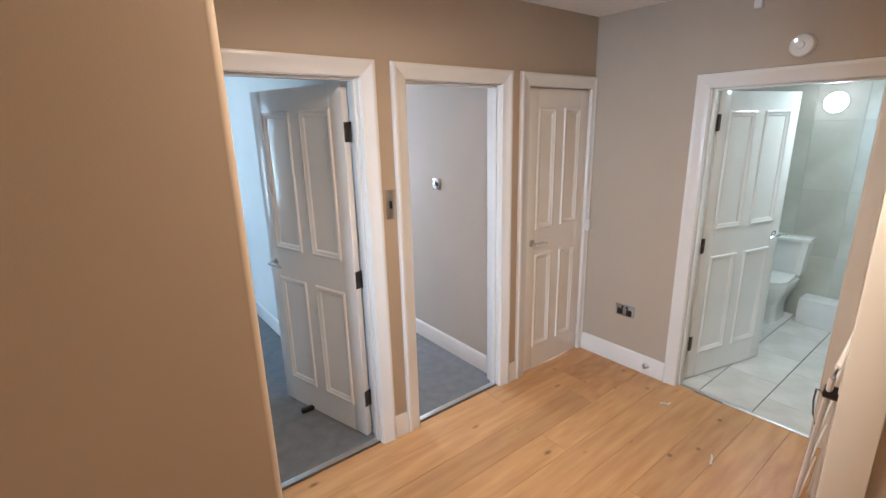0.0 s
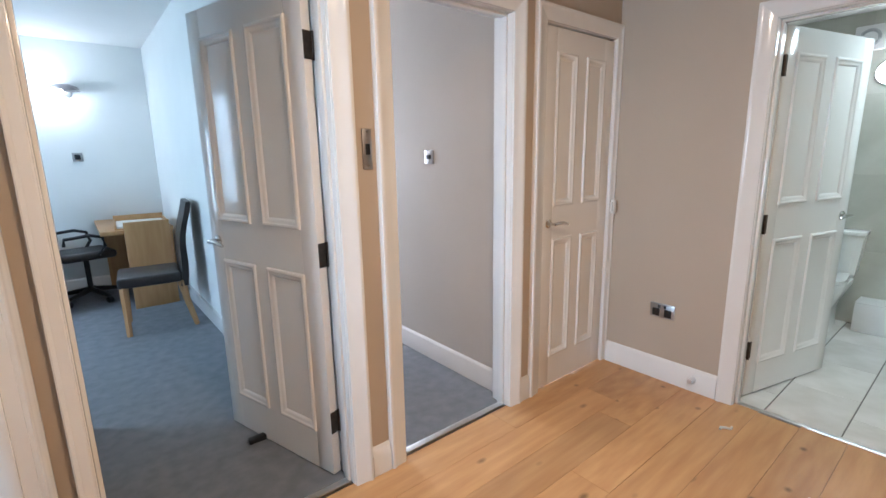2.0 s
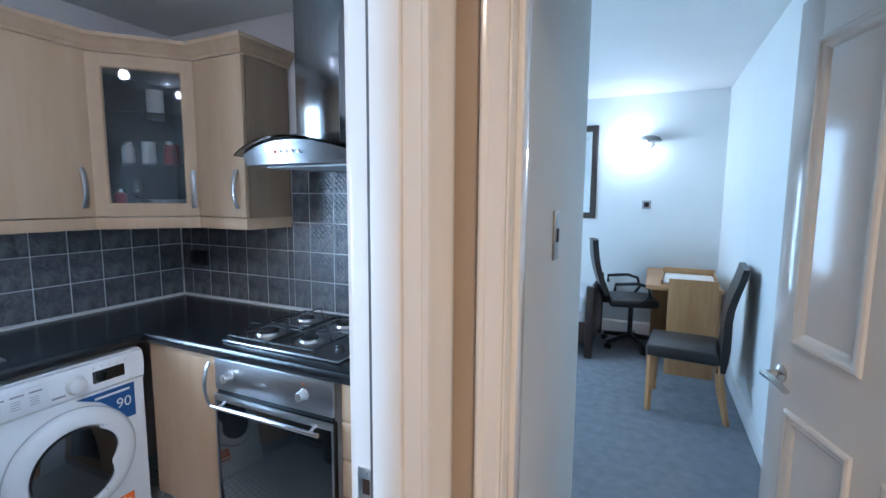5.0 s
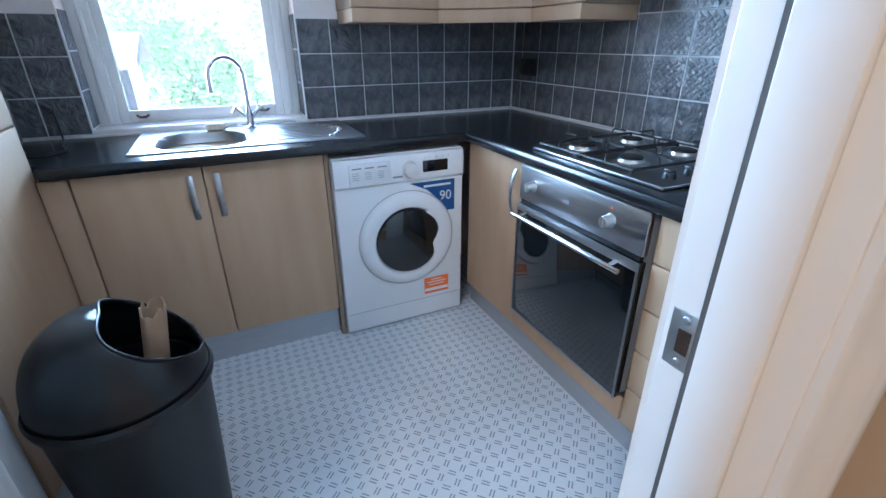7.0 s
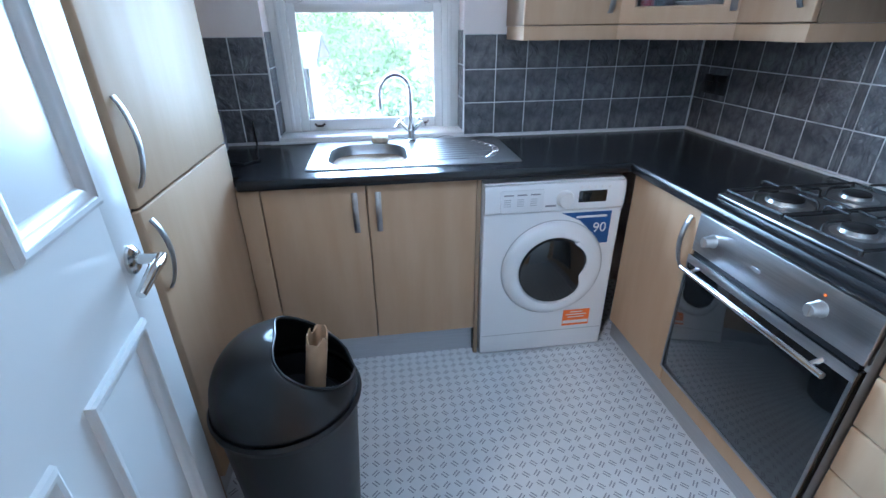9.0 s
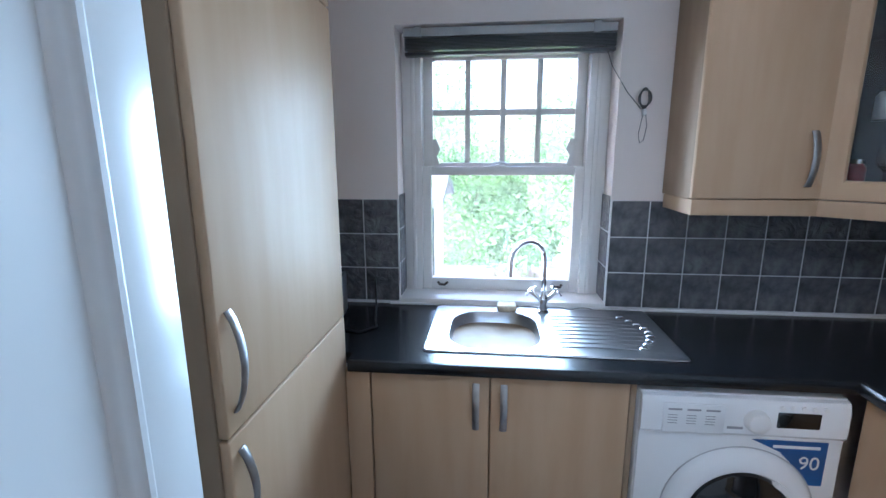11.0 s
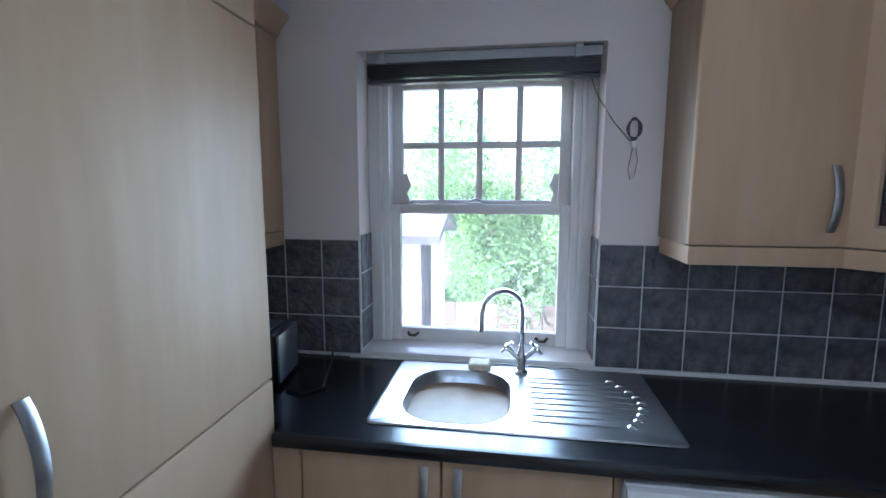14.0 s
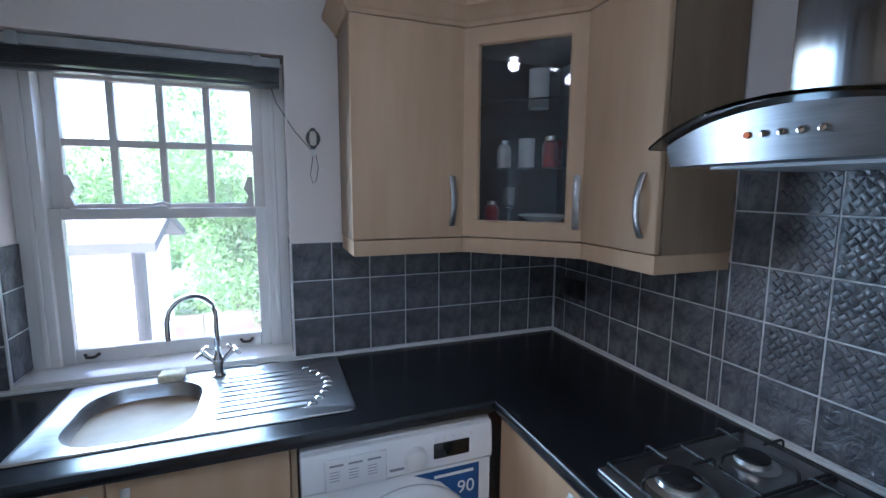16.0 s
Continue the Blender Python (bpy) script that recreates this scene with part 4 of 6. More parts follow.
    org = part("orange_sticker", B(0.0004, 0.0014, 0.395, 0.525, 0.118, 0.205), ORANGE, w, "orange sticker with a white band")
    part("sticker_print", B(0.0013, 0.0019, 0.398, 0.522, 0.130, 0.146), WHITE_PLASTIC, org)
    for k, (a, b) in enumerate(((0.43, 0.49), (0.41, 0.51), (0.42, 0.50))):
        part("sticker_print", B(0.0013, 0.0019, a, b, 0.190 - 0.014 * k, 0.195 - 0.014 * k), PAPER, org)
    part("seam", B(0.0, 0.0008, 0.01, W - 0.01, 0.095, 0.098), GREY_PLASTIC, w)
    for y in (0.05, W - 0.05):
        for xx in (-0.5, -0.06):
            bm = bmesh.new()
            lathe(bm, [(0.02, -0.012), (0.02, 0.002), (0, 0.002)], 10, "z", (xx, y, 0))
            part("foot", bm, BLACK_PLASTIC, w)


washing_machine()


def hob():
    h = thing("gas_hob", "stainless steel gas hob with four burners and black pan supports", "hob", pose(-0.895, 2.748, WT))
    part("tray", B(-0.295, 0.295, -0.250, 0.250, 0.0005, 0.012, bevel=0.005), STEEL_X, h)
    for bx, by, r in ((-0.178, -0.115, 0.050), (-0.178, 0.125, 0.040), (0.050, -0.115, 0.040), (0.050, 0.125, 0.046)):
        bm = bmesh.new()
        lathe(bm, [(r * 1.5, 0.0115), (r * 1.35, 0.015), (r * 1.05, 0.016), (r, 0.026), (0, 0.026)], 28, "z", (bx, by, 0))
        b = part("burner", bm, SATIN, h, "steel burner base")
        bm = bmesh.new()
        lathe(bm, [(r * 0.92, 0.0255), (r * 0.92, 0.031), (r * 0.8, 0.034), (0, 0.034)], 28, "z", (bx, by, 0))
        part("burner_cap", bm, IRON, b)
    for x0, x1 in ((-0.285, -0.072), (-0.060, 0.160)):
        bm = bmesh.new()
        y0, y1, z, top = -0.225, 0.232, 0.024, 0.052
        tube(bm, [(x0, y0, z), (x0, y1, z), (x1, y1, z), (x1, y0, z), (x0, y0, z)], 0.0042, 6)
        tube(bm, [(x0, 0.005, z), (x1, 0.005, z)], 0.0042, 6)
        for x in (x0, x1):
            for y in (y0, y1):
                tube(bm, [(x, y, z), (x, y, 0.011)], 0.005, 6)
        xm = (x0 + x1) / 2
        for yc in (-0.115, 0.125):
            for dx, dy in ((1, 0), (-1, 0), (0, 1), (0, -1)):
                e = (x1 - x0) / 2 if dx else 0.112
                tube(bm, [(xm + dx * e, yc + dy * e, z), (xm + dx * e * 0.96, yc + dy * e * 0.96, top - 0.006), (xm + dx * e * 0.88, yc + dy * e * 0.88, top), (xm + dx * 0.036, yc + dy * 0.036, top)], 0.0036, 6)
        part("pan_support", bm, IRON, h, "black iron pan support")
    for k in range(4):
        bm = bmesh.new()
        lathe(bm, [(0.019, 0.011), (0.018, 0.022), (0.014, 0.030), (0, 0.031)], 18, "z", (0.235, -0.16 + 0.085 * k, 0))
        box(bm, 0.217, 0.253, -0.164 + 0.085 * k, -0.156 + 0.085 * k, 0.028, 0.036, bevel=0.002)
        part("control_knob", bm, BLACK_PLASTIC, h)


hob()


def hood():
    c = -0.895
    h = thing("cooker_hood", "steel chimney cooker hood with a curved glass canopy", "cooker hood", pose(c, 0, 0))
    bm = bmesh.new()
    n = 18
    rows = []
    for k in range(n + 1):
        x = -0.30 + 0.60 * k / n
        z = 1.685 + 0.058 * (1 - (x / 0.30) ** 2)
        yf = 2.60 - 0.055 * (1 - (x / 0.30) ** 2)
        rows.append([bm.verts.new((x, yf, z)), bm.verts.new((x, 3.05, z)), bm.verts.new((x, 3.05, z - 0.007)), bm.verts.new((x, yf, z - 0.007))])
    for a, b in zip(rows, rows[1:]):
        for j in range(4):
            bm.faces.new((a[j], a[(j + 1) % 4], b[(j + 1) % 4], b[j]))
    bm.faces.new(rows[0])
    bm.faces.new(rows[-1][::-1])
    part("glass_canopy", bm, SMOKE, h, "curved smoked glass canopy")
    bm = bmesh.new()
    rows = []
    for k in range(n + 1):
        x = -0.27 + 0.54 * k / n
        z = 1.680 + 0.056 * (1 - (x / 0.30) ** 2) - 0.006
        yf = 2.625 - 0.045 * (1 - (x / 0.28) ** 2)
        rows.append([bm.verts.new((x, yf, z)), bm.verts.new((x, 3.05, z)), bm.verts.new((x, 3.05, 1.640)), bm.verts.new((x, yf + 0.014, 1.640))])
    for a, b in zip(rows, rows[1:]):
        for j in range(4):
            bm.faces.new((a[j], a[(j + 1) % 4], b[(j + 1) % 4], b[j]))
    bm.faces.new(rows[0])
    bm.faces.new(rows[-1][::-1])
    part("housing", bm, HOOD_STEEL, h)
    part("filter", B(-0.22, 0.22, 2.70, 3.0, 1.634, 1.640), GREY_PLASTIC, h, "grey grease filter")
    part("chimney", B(-0.115, 0.115, 2.77, 3.05, 1.735, KC, bevel=0.003), CHIMNEY_STEEL, h, "brushed steel chimney")
    part("chimney_sleeve", B(-0.111, 0.111, 2.774, 3.05, 2.15, KC - 0.002), CHIMNEY_STEEL, h)
    for k in range(5):
        x = -0.06 + 0.03 * k
        yf = 2.625 - 0.045 * (1 - (x / 0.28) ** 2) + 0.005
        bm = bmesh.new()
        lathe(bm, [(0, -0.004), (0.006, -0.003), (0.0065, 0.004)], 10, "y", (x, yf, 1.686))
        part("button", bm, CHROME if k else ORANGE, h)


hood()


def wall_units():
    """Three wall cabinets round the corner, each with its pelmet and cornice."""
    u = thing("wall_cabinet", "birch-effect wall cabinet beside the window", "cabinet", group="wall cabinets over the worktop")
    part("carcass", B(-2.195, -1.942, 2.045, 2.452, 1.41, 2.150), SHADED_BIRCH, u)
    front(u, "cabinet_door", -1.940, -1.918, 2.043, 2.454, 1.412, 2.150, (-1.918, 2.405, 1.455, 1.635, (1, 0)))
    part("pelmet", B(-2.18, -1.920, 2.045, 2.452, 1.355, 1.409, bevel=0.003), BIRCH, u)
    n = thing("wall_cabinet", "birch-effect wall cabinet beside the cooker hood", "cabinet", group="wall cabinets over the worktop")
    part("carcass", B(-1.632, -1.312, 2.782, 3.05, 1.41, 2.150), SHADED_BIRCH, n)
    front(n, "cabinet_door", -1.634, -1.312, 2.758, 2.780, 1.412, 2.150, (-1.365, 2.758, 1.455, 1.635, (0, -1)))
    part("pelmet", B(-1.632, -1.312, 2.760, 3.05, 1.355, 1.409, bevel=0.003), BIRCH, n)
    c = thing("corner_wall_cabinet", "birch-effect corner wall cabinet with a glazed door and crockery inside", "cabinet", group="wall cabinets over the worktop")
    a, b = Vector((-1.940, 2.456)), Vector((-1.636, 2.780))
    ln = (b - a).length
    m = pose(a.x, a.y, 0, 0, 0, math.degrees(math.atan2(b.y - a.y, b.x - a.x)))
    part("back_panel", B(-2.194, -2.182, 2.456, 3.05, 1.412, 2.150), SHADED_BACK, c)
    part("back_panel", B(-2.18, -1.636, 3.038, 3.05, 1.412, 2.150), SHADED_BACK, c)
    for z in (1.412, 2.132):
        bm = bmesh.new()
        prism(bm, [(-2.180, 2.46), (a.x, 2.46), (-1.64, b.y), (-1.64, 3.036), (-2.180, 3.036)], z, z + 0.018)
        part("carcass_board", bm, SHADED_BIRCH, c)
    shelves = []
    for z in (1.66, 1.90):
        bm = bmesh.new()
        prism(bm, [(-2.170, 2.48), (-1.965, 2.48), (-1.66, 2.80), (-1.66, 3.03), (-2.170, 3.03)], z, z + 0.006)
        shelves.append(part("glass_shelf", bm, GLASS, c, "clear glass shelf"))
    bm = bmesh.new()
    ring(bm, 0.004, ln - 0.004, 1.412, 2.150, [(0, 0.002), (0, -0.016), (0.004, -0.020), (0.058, -0.020), (0.064, -0.012), (0.064, 0.002), (0, 0.002)])
    door = part("cabinet_door", bm, BIRCH, c, "birch-effect frame round clear glass", m)
    g = part("glass_pane", B(0.066, ln - 0.066, -0.008, -0.004, 1.476, 2.086), GLASS, door)
    bow_handle(door, ln - 0.030, -0.020, 1.455, 1.635, (0, -1))
    bm = bmesh.new()
    box(bm, 0.002, ln - 0.002, -0.020, 0.002, 1.355, 1.409, bevel=0.003)
    part("pelmet", bm, BIRCH, c, at=m)
    crown = [(0.0, 2.150), (0.008, 2.152), (0.012, 2.165), (0.020, 2.170), (0.026, 2.182), (0.044, 2.200), (0.052, 2.206), (0.055, 2.222), (0.0, 2.222)]
    bm = bmesh.new()
    sweep(bm, [(-1.312, 3.05), (-1.312, 2.760), (-1.632, 2.760), (-1.921, 2.455), (-1.921, 2.045), (-2.195, 2.045)][::-1], crown)
    tagged(part("cornice", bm, BIRCH), "birch-effect moulded cornice round the top of the wall cabinets", "cornice")
    # crockery behind the glass
    for x, y, z, r, h, mt, lb in ((-1.93, 2.72, 1.666, 0.032, 0.115, WHITE_PLASTIC, "pale tin on a glass shelf"), (-1.86, 2.80, 1.666, 0.030, 0.105, TIN_RED, "red-banded tin on a glass shelf"),
                              (-1.95, 2.78, 1.906, 0.040, 0.14, WHITE_PLASTIC, "white beaker on the top glass shelf")):
        bm = bmesh.new()
        lathe(bm, [(0, 0), (r, 0), (r, 0.01), (r * 0.97, 0.02), (r * 0.97, h - 0.01), (r, h), (r * 0.8, h), (0, h - 0.004)], 20, "z", (x, y, z))
        tagged(part("tin", bm, mt), lb, "tin")
    for x, y, z, hue, lb in ((-2.00, 2.66, 1.666, WHITE_PLASTIC, "white jar on a glass shelf"), (-1.80, 2.74, 1.666, TIN_RED, "red jar on a glass shelf"), (-2.02, 2.62, 1.431, TIN_RED, "red and white packet in the corner cabinet")):
        bm = bmesh.new()
        lathe(bm, [(0, 0), (0.026, 0), (0.028, 0.006), (0.028, 0.082), (0.020, 0.092), (0.020, 0.098)], 18, "z", (x, y, z))
        jar = part("jar", bm, hue)
        tagged(jar, lb, "jar")
        bm = bmesh.new()
        lathe(bm, [(0.023, 0.096), (0.023, 0.112), (0, 0.113)], 18, "z", (x, y, z))
        part("lid", bm, CHROME, jar, "shiny metal lid")
    bm = bmesh.new()
    lathe(bm, [(0.035, 0.0), (0.012, 0.01), (0.10, 0.06), (0.098, 0.062), (0.01, 0.015), (0, 0.014)], 24, "z", (-1.86, 2.76, 1.431))
    tagged(part("bowl", bm, CERAMIC), "white bowl at the bottom of the glazed cabinet", "bowl")
    for k, (x, y, z) in enumerate(((-1.76, 2.86, 1.666), (-1.74, 2.93, 1.666), (-1.72, 2.88, 1.906), (-1.95, 2.66, 1.431), (-1.70, 2.90, 1.431))):
        bm = bmesh.new()
        lathe(bm, [(0.030, 0.0), (0.030, 0.003), (0.004, 0.006), (0.004, 0.07), (0.022, 0.09), (0.030, 0.12), (0.026, 0.165), (0.025, 0.165), (0.028, 0.12), (0.02, 0.093), (0, 0.085)], 18, "z", (x, y, z))
        tagged(part("wine_glass", bm, GLASS), "clear stemmed glass in the corner cabinet", "glass", "glasses in the corner cabinet")


wall_units()


def south_wall_unit():
    u = thing("wall_cabinet", "birch-effect wall cabinet beside the tall cabinet", "cabinet", group="wall cabinets over the worktop")
    part("carcass", B(-2.192, -1.700, 0.255, 0.640, 1.41, 2.130), SHADED_BIRCH, u)
    front(u, "cabinet_door", -2.190, -1.702, 0.642, 0.664, 1.412, 2.128)
    part("pelmet", B(-2.192, -1.700, 0.255, 0.662, 1.355, 1.409, bevel=0.003), BIRCH, u)
    bm = bmesh.new()
    sweep(bm, [(-1.70, 0.664), (-2.195, 0.664)][::-1], [(-o, z - 0.02) for o, z in [(0.0, 2.150), (0.008, 2.152), (0.012, 2.165), (0.026, 2.182), (0.044, 2.200), (0.055, 2.222), (0.0, 2.222)]])
    part("cornice", bm, BIRCH, u)


south_wall_unit()


def tall_unit():
    x0, x1, yf = -1.672, -0.985, 0.882
    t = thing("tall_cabinet", "tall birch-effect cabinet round a built-in fridge freezer", "cabinet")
    part("side_panel", B(x1 - 0.018, x1, 0.256, yf - 0.022, 0.0, 2.135, bevel=0.001), SHADED_BIRCH, t)
    part("side_panel", B(x0, x0 + 0.018, 0.256, yf - 0.022, 0.0, 2.135, bevel=0.001), SHADED_BIRCH, t)
    part("body", B(x0 + 0.02, x1 - 0.02, 0.26, yf - 0.03, 0.12, 2.13), BLACK_PLASTIC, t)
    front(t, "lower_door", x0 + 0.002, x1 - 0.004, yf - 0.022, yf, 0.148, 1.038, (x1 - 0.040, yf, 0.82, 1.005, (0, 1)))
    front(t, "upper_door", x0 + 0.002, x1 - 0.004, yf - 0.022, yf, 1.043, 1.978, (x1 - 0.040, yf, 1.085, 1.285, (0, 1)))
    front(t, "top_panel", x0 + 0.002, x1 - 0.004, yf - 0.022, yf, 1.983, 2.132)
    part("plinth", B(x0 + 0.002, x1 - 0.004, yf - 0.065, yf - 0.045, 0.0, 0.146), PLINTH, t)
    crown = [(0.0, 2.128), (0.008, 2.130), (0.012, 2.143), (0.020, 2.148), (0.026, 2.160), (0.044, 2.178), (0.052, 2.184), (0.055, 2.200), (0.0, 2.200)]
    bm = bmesh.new()
    sweep(bm, [(x0, 0.256), (x0, yf), (x1, yf), (x1, 0.256)], [(-o, z) for o, z in crown])
    part("cornice", bm, BIRCH, t)


tall_unit()


def kitchen_window():
    w = thing("window_1", "white painted timber sash window over the kitchen sink", "window", kind="structure")
    y0, y1, z0, z1 = WIN
    xi = -2.33
    # box frame
    for a, b in ((y0, y0 + 0.085), (y1 - 0.085, y1)):
        part("frame_side", B(-2.47, xi, a, b, z0, z1, bevel=0.003), GLOSS, w)
    part("frame_head", B(-2.47, xi, y0 + 0.085, y1 - 0.085, z1 - 0.075, z1, bevel=0.003), GLOSS, w)
    for a, b in ((y0 + 0.040, y0 + 0.058), (y1 - 0.058, y1 - 0.040)):
        part("staff_bead", B(xi, xi + 0.010, a, b, z0 + 0.02, z1 - 0.02, bevel=0.003), GLOSS, w)
    part("window_sill", B(-2.47, -2.19, y0 + 0.001, y1 - 0.001, z0 - 0.012, z0 + 0.014, bevel=0.004), GLOSS, w, "white gloss sill with tiles along it")

    def sash(x, a, b, lo, hi, stile, bot, top, cols, rows, name):
        s = part(name, B(x - 0.04, x, a, a + stile, lo, hi, bevel=0.004), GLOSS, w)
        part("stile", B(x - 0.04, x, b - stile, b, lo, hi, bevel=0.004), GLOSS, s)
        part("bottom_rail", B(x - 0.04, x, a + stile, b - stile, lo, lo + bot, bevel=0.004), GLOSS, s)
        part("top_rail", B(x - 0.04, x, a + stile, b - stile, hi - top, hi, bevel=0.004), GLOSS, s)
        ga, gb, gl, gh = a + stile, b - stile, lo + bot, hi - top
        for k in range(1, cols):
            y = ga + (gb - ga) * k / cols
            part("glazing_bar", B(x - 0.036, x - 0.004, y - 0.013, y + 0.013, gl, gh, bevel=0.004), GLOSS, s)
        for k in range(1, rows):
            z = gl + (gh - gl) * (0.5 + (k - 1))
            part("glazing_bar", B(x - 0.035, x - 0.005, ga, gb, z - 0.014, z + 0.014, bevel=0.004), GLOSS, s)
        for i in range(cols):
            for j in range(rows):
                p = part("pane", B(x - 0.022, x - 0.018, ga + (gb - ga) * i / cols, ga + (gb - ga) * (i + 1) / cols, gl + (gh - gl) * j / rows, gl + (gh - gl) * (j + 1) / rows), HAZED_GLASS, s)
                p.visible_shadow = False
        return s
    up = sash(-2.400, y0 + 0.072, y1 - 0.072, 1.488, z1 - 0.055, 0.055, 0.04, 0.045, 4, 2, "upper_sash")
    lowr = sash(-2.352, y0 + 0.072, y1 - 0.072, z0 + 0.012, 1.512, 0.052, 0.055, 0.040, 1, 1, "lower_sash")
    for y, s in ((y0 + 0.130, 1), (y1 - 0.130, -1)):
        bm = bmesh.new()
        out = [(0, 0.12), (0.0, 0.0), (0.03, 0.01), (0.018, 0.045), (0.034, 0.075), (0.018, 0.12)]
        lo = [bm.verts.new((-2.400, y + s * a, 1.512 + b)) for a, b in out]
        hi = [bm.verts.new((-2.375, y + s * a, 1.512 + b)) for a, b in out]
        bm.faces.new(lo)
        bm.faces.new(hi[::-1])
        for j in range(6):
            bm.faces.new((lo[j], lo[(j + 1) % 6], hi[(j + 1) % 6], hi[j]))
        part("sash_horn", bm, GLOSS, up)
    bm = bmesh.new()
    box(bm, -2.385, -2.345, 1.36, 1.42, 1.512, 1.520, bevel=0.002)
    tube(bm, [(-2.365, 1.365, 1.524), (-2.365, 1.40, 1.532), (-2.365, 1.43, 1.522)], 0.006, 8)
    part("sash_fastener", bm, SATIN, lowr, "metal sash fastener")
    for y in (1.14, 1.67):
        bm = bmesh.new()
        tube(bm, [(-2.352, y - 0.022, z0 + 0.045), (-2.332, y - 0.012, z0 + 0.040), (-2.330, y + 0.012, z0 + 0.040), (-2.352, y + 0.022, z0 + 0.045)], 0.006, 8)
        part("sash_lift", bm, HINGE, lowr, "dark metal sash lift")
    b = thing("window_blind", "dark grey venetian blind drawn up to the top of the window", "blind")
    part("head_rail", B(-2.265, -2.225, y0 + 0.03, y1 - 0.012, z1 - 0.040, z1 - 0.006, bevel=0.003), GREY_PLASTIC, b)
    for k in range(9):
        z = z1 - 0.050 - 0.0052 * k
        part("slat", B(-2.270, -2.220, y0 + 0.035, y1 - 0.016, z, z + 0.0022), BLIND, b)
    part("bottom_rail", B(-2.268, -2.222, y0 + 0.035, y1 - 0.016, z1 - 0.112, z1 - 0.099, bevel=0.003), BLIND, b)
    for y in (y0 + 0.09, y1 - 0.09):
        part("bracket", B(-2.272, -2.218, y - 0.014, y + 0.014, z1 - 0.044, z1 - 0.001, bevel=0.002), GREY_PLASTIC, b)
    bm = bmesh.new()
    tube(bm, [(-2.23, y1 - 0.06, 2.0), (-2.21, y1 - 0.03, 1.90), (-2.196, y1 + 0.03, 1.80), (-2.19, y1 + 0.085, 1.735), (-2.19, y1 + 0.10, 1.74)], 0.0018, 6)
    for k in range(3):
        pts = [(-2.188 + 0.003 * k, y1 + 0.095 + (0.016 + 0.004 * k) * math.cos(a), 1.775 + (0.038 - 0.004 * k) * math.sin(a)) for a in [2 * math.pi * q / 16 for q in range(17)]]
        tube(bm, pts, 0.0028, 6)
    tube(bm, [(-2.19, y1 + 0.10, 1.74), (-2.19, y1 + 0.112, 1.67), (-2.19, y1 + 0.104, 1.62), (-2.19, y1 + 0.09, 1.605), (-2.19, y1 + 0.082, 1.64), (-2.19, y1 + 0.095, 1.72)], 0.0014, 6)
    part("pull_cord", bm, CABLE, b, "dark looped pull cord on a hook")
    part("cord_knob", B(-2.196, -2.176, y1 + 0.088, y1 + 0.104, 1.710, 1.735, bevel=0.005), WHITE_PLASTIC, b)


kitchen_window()


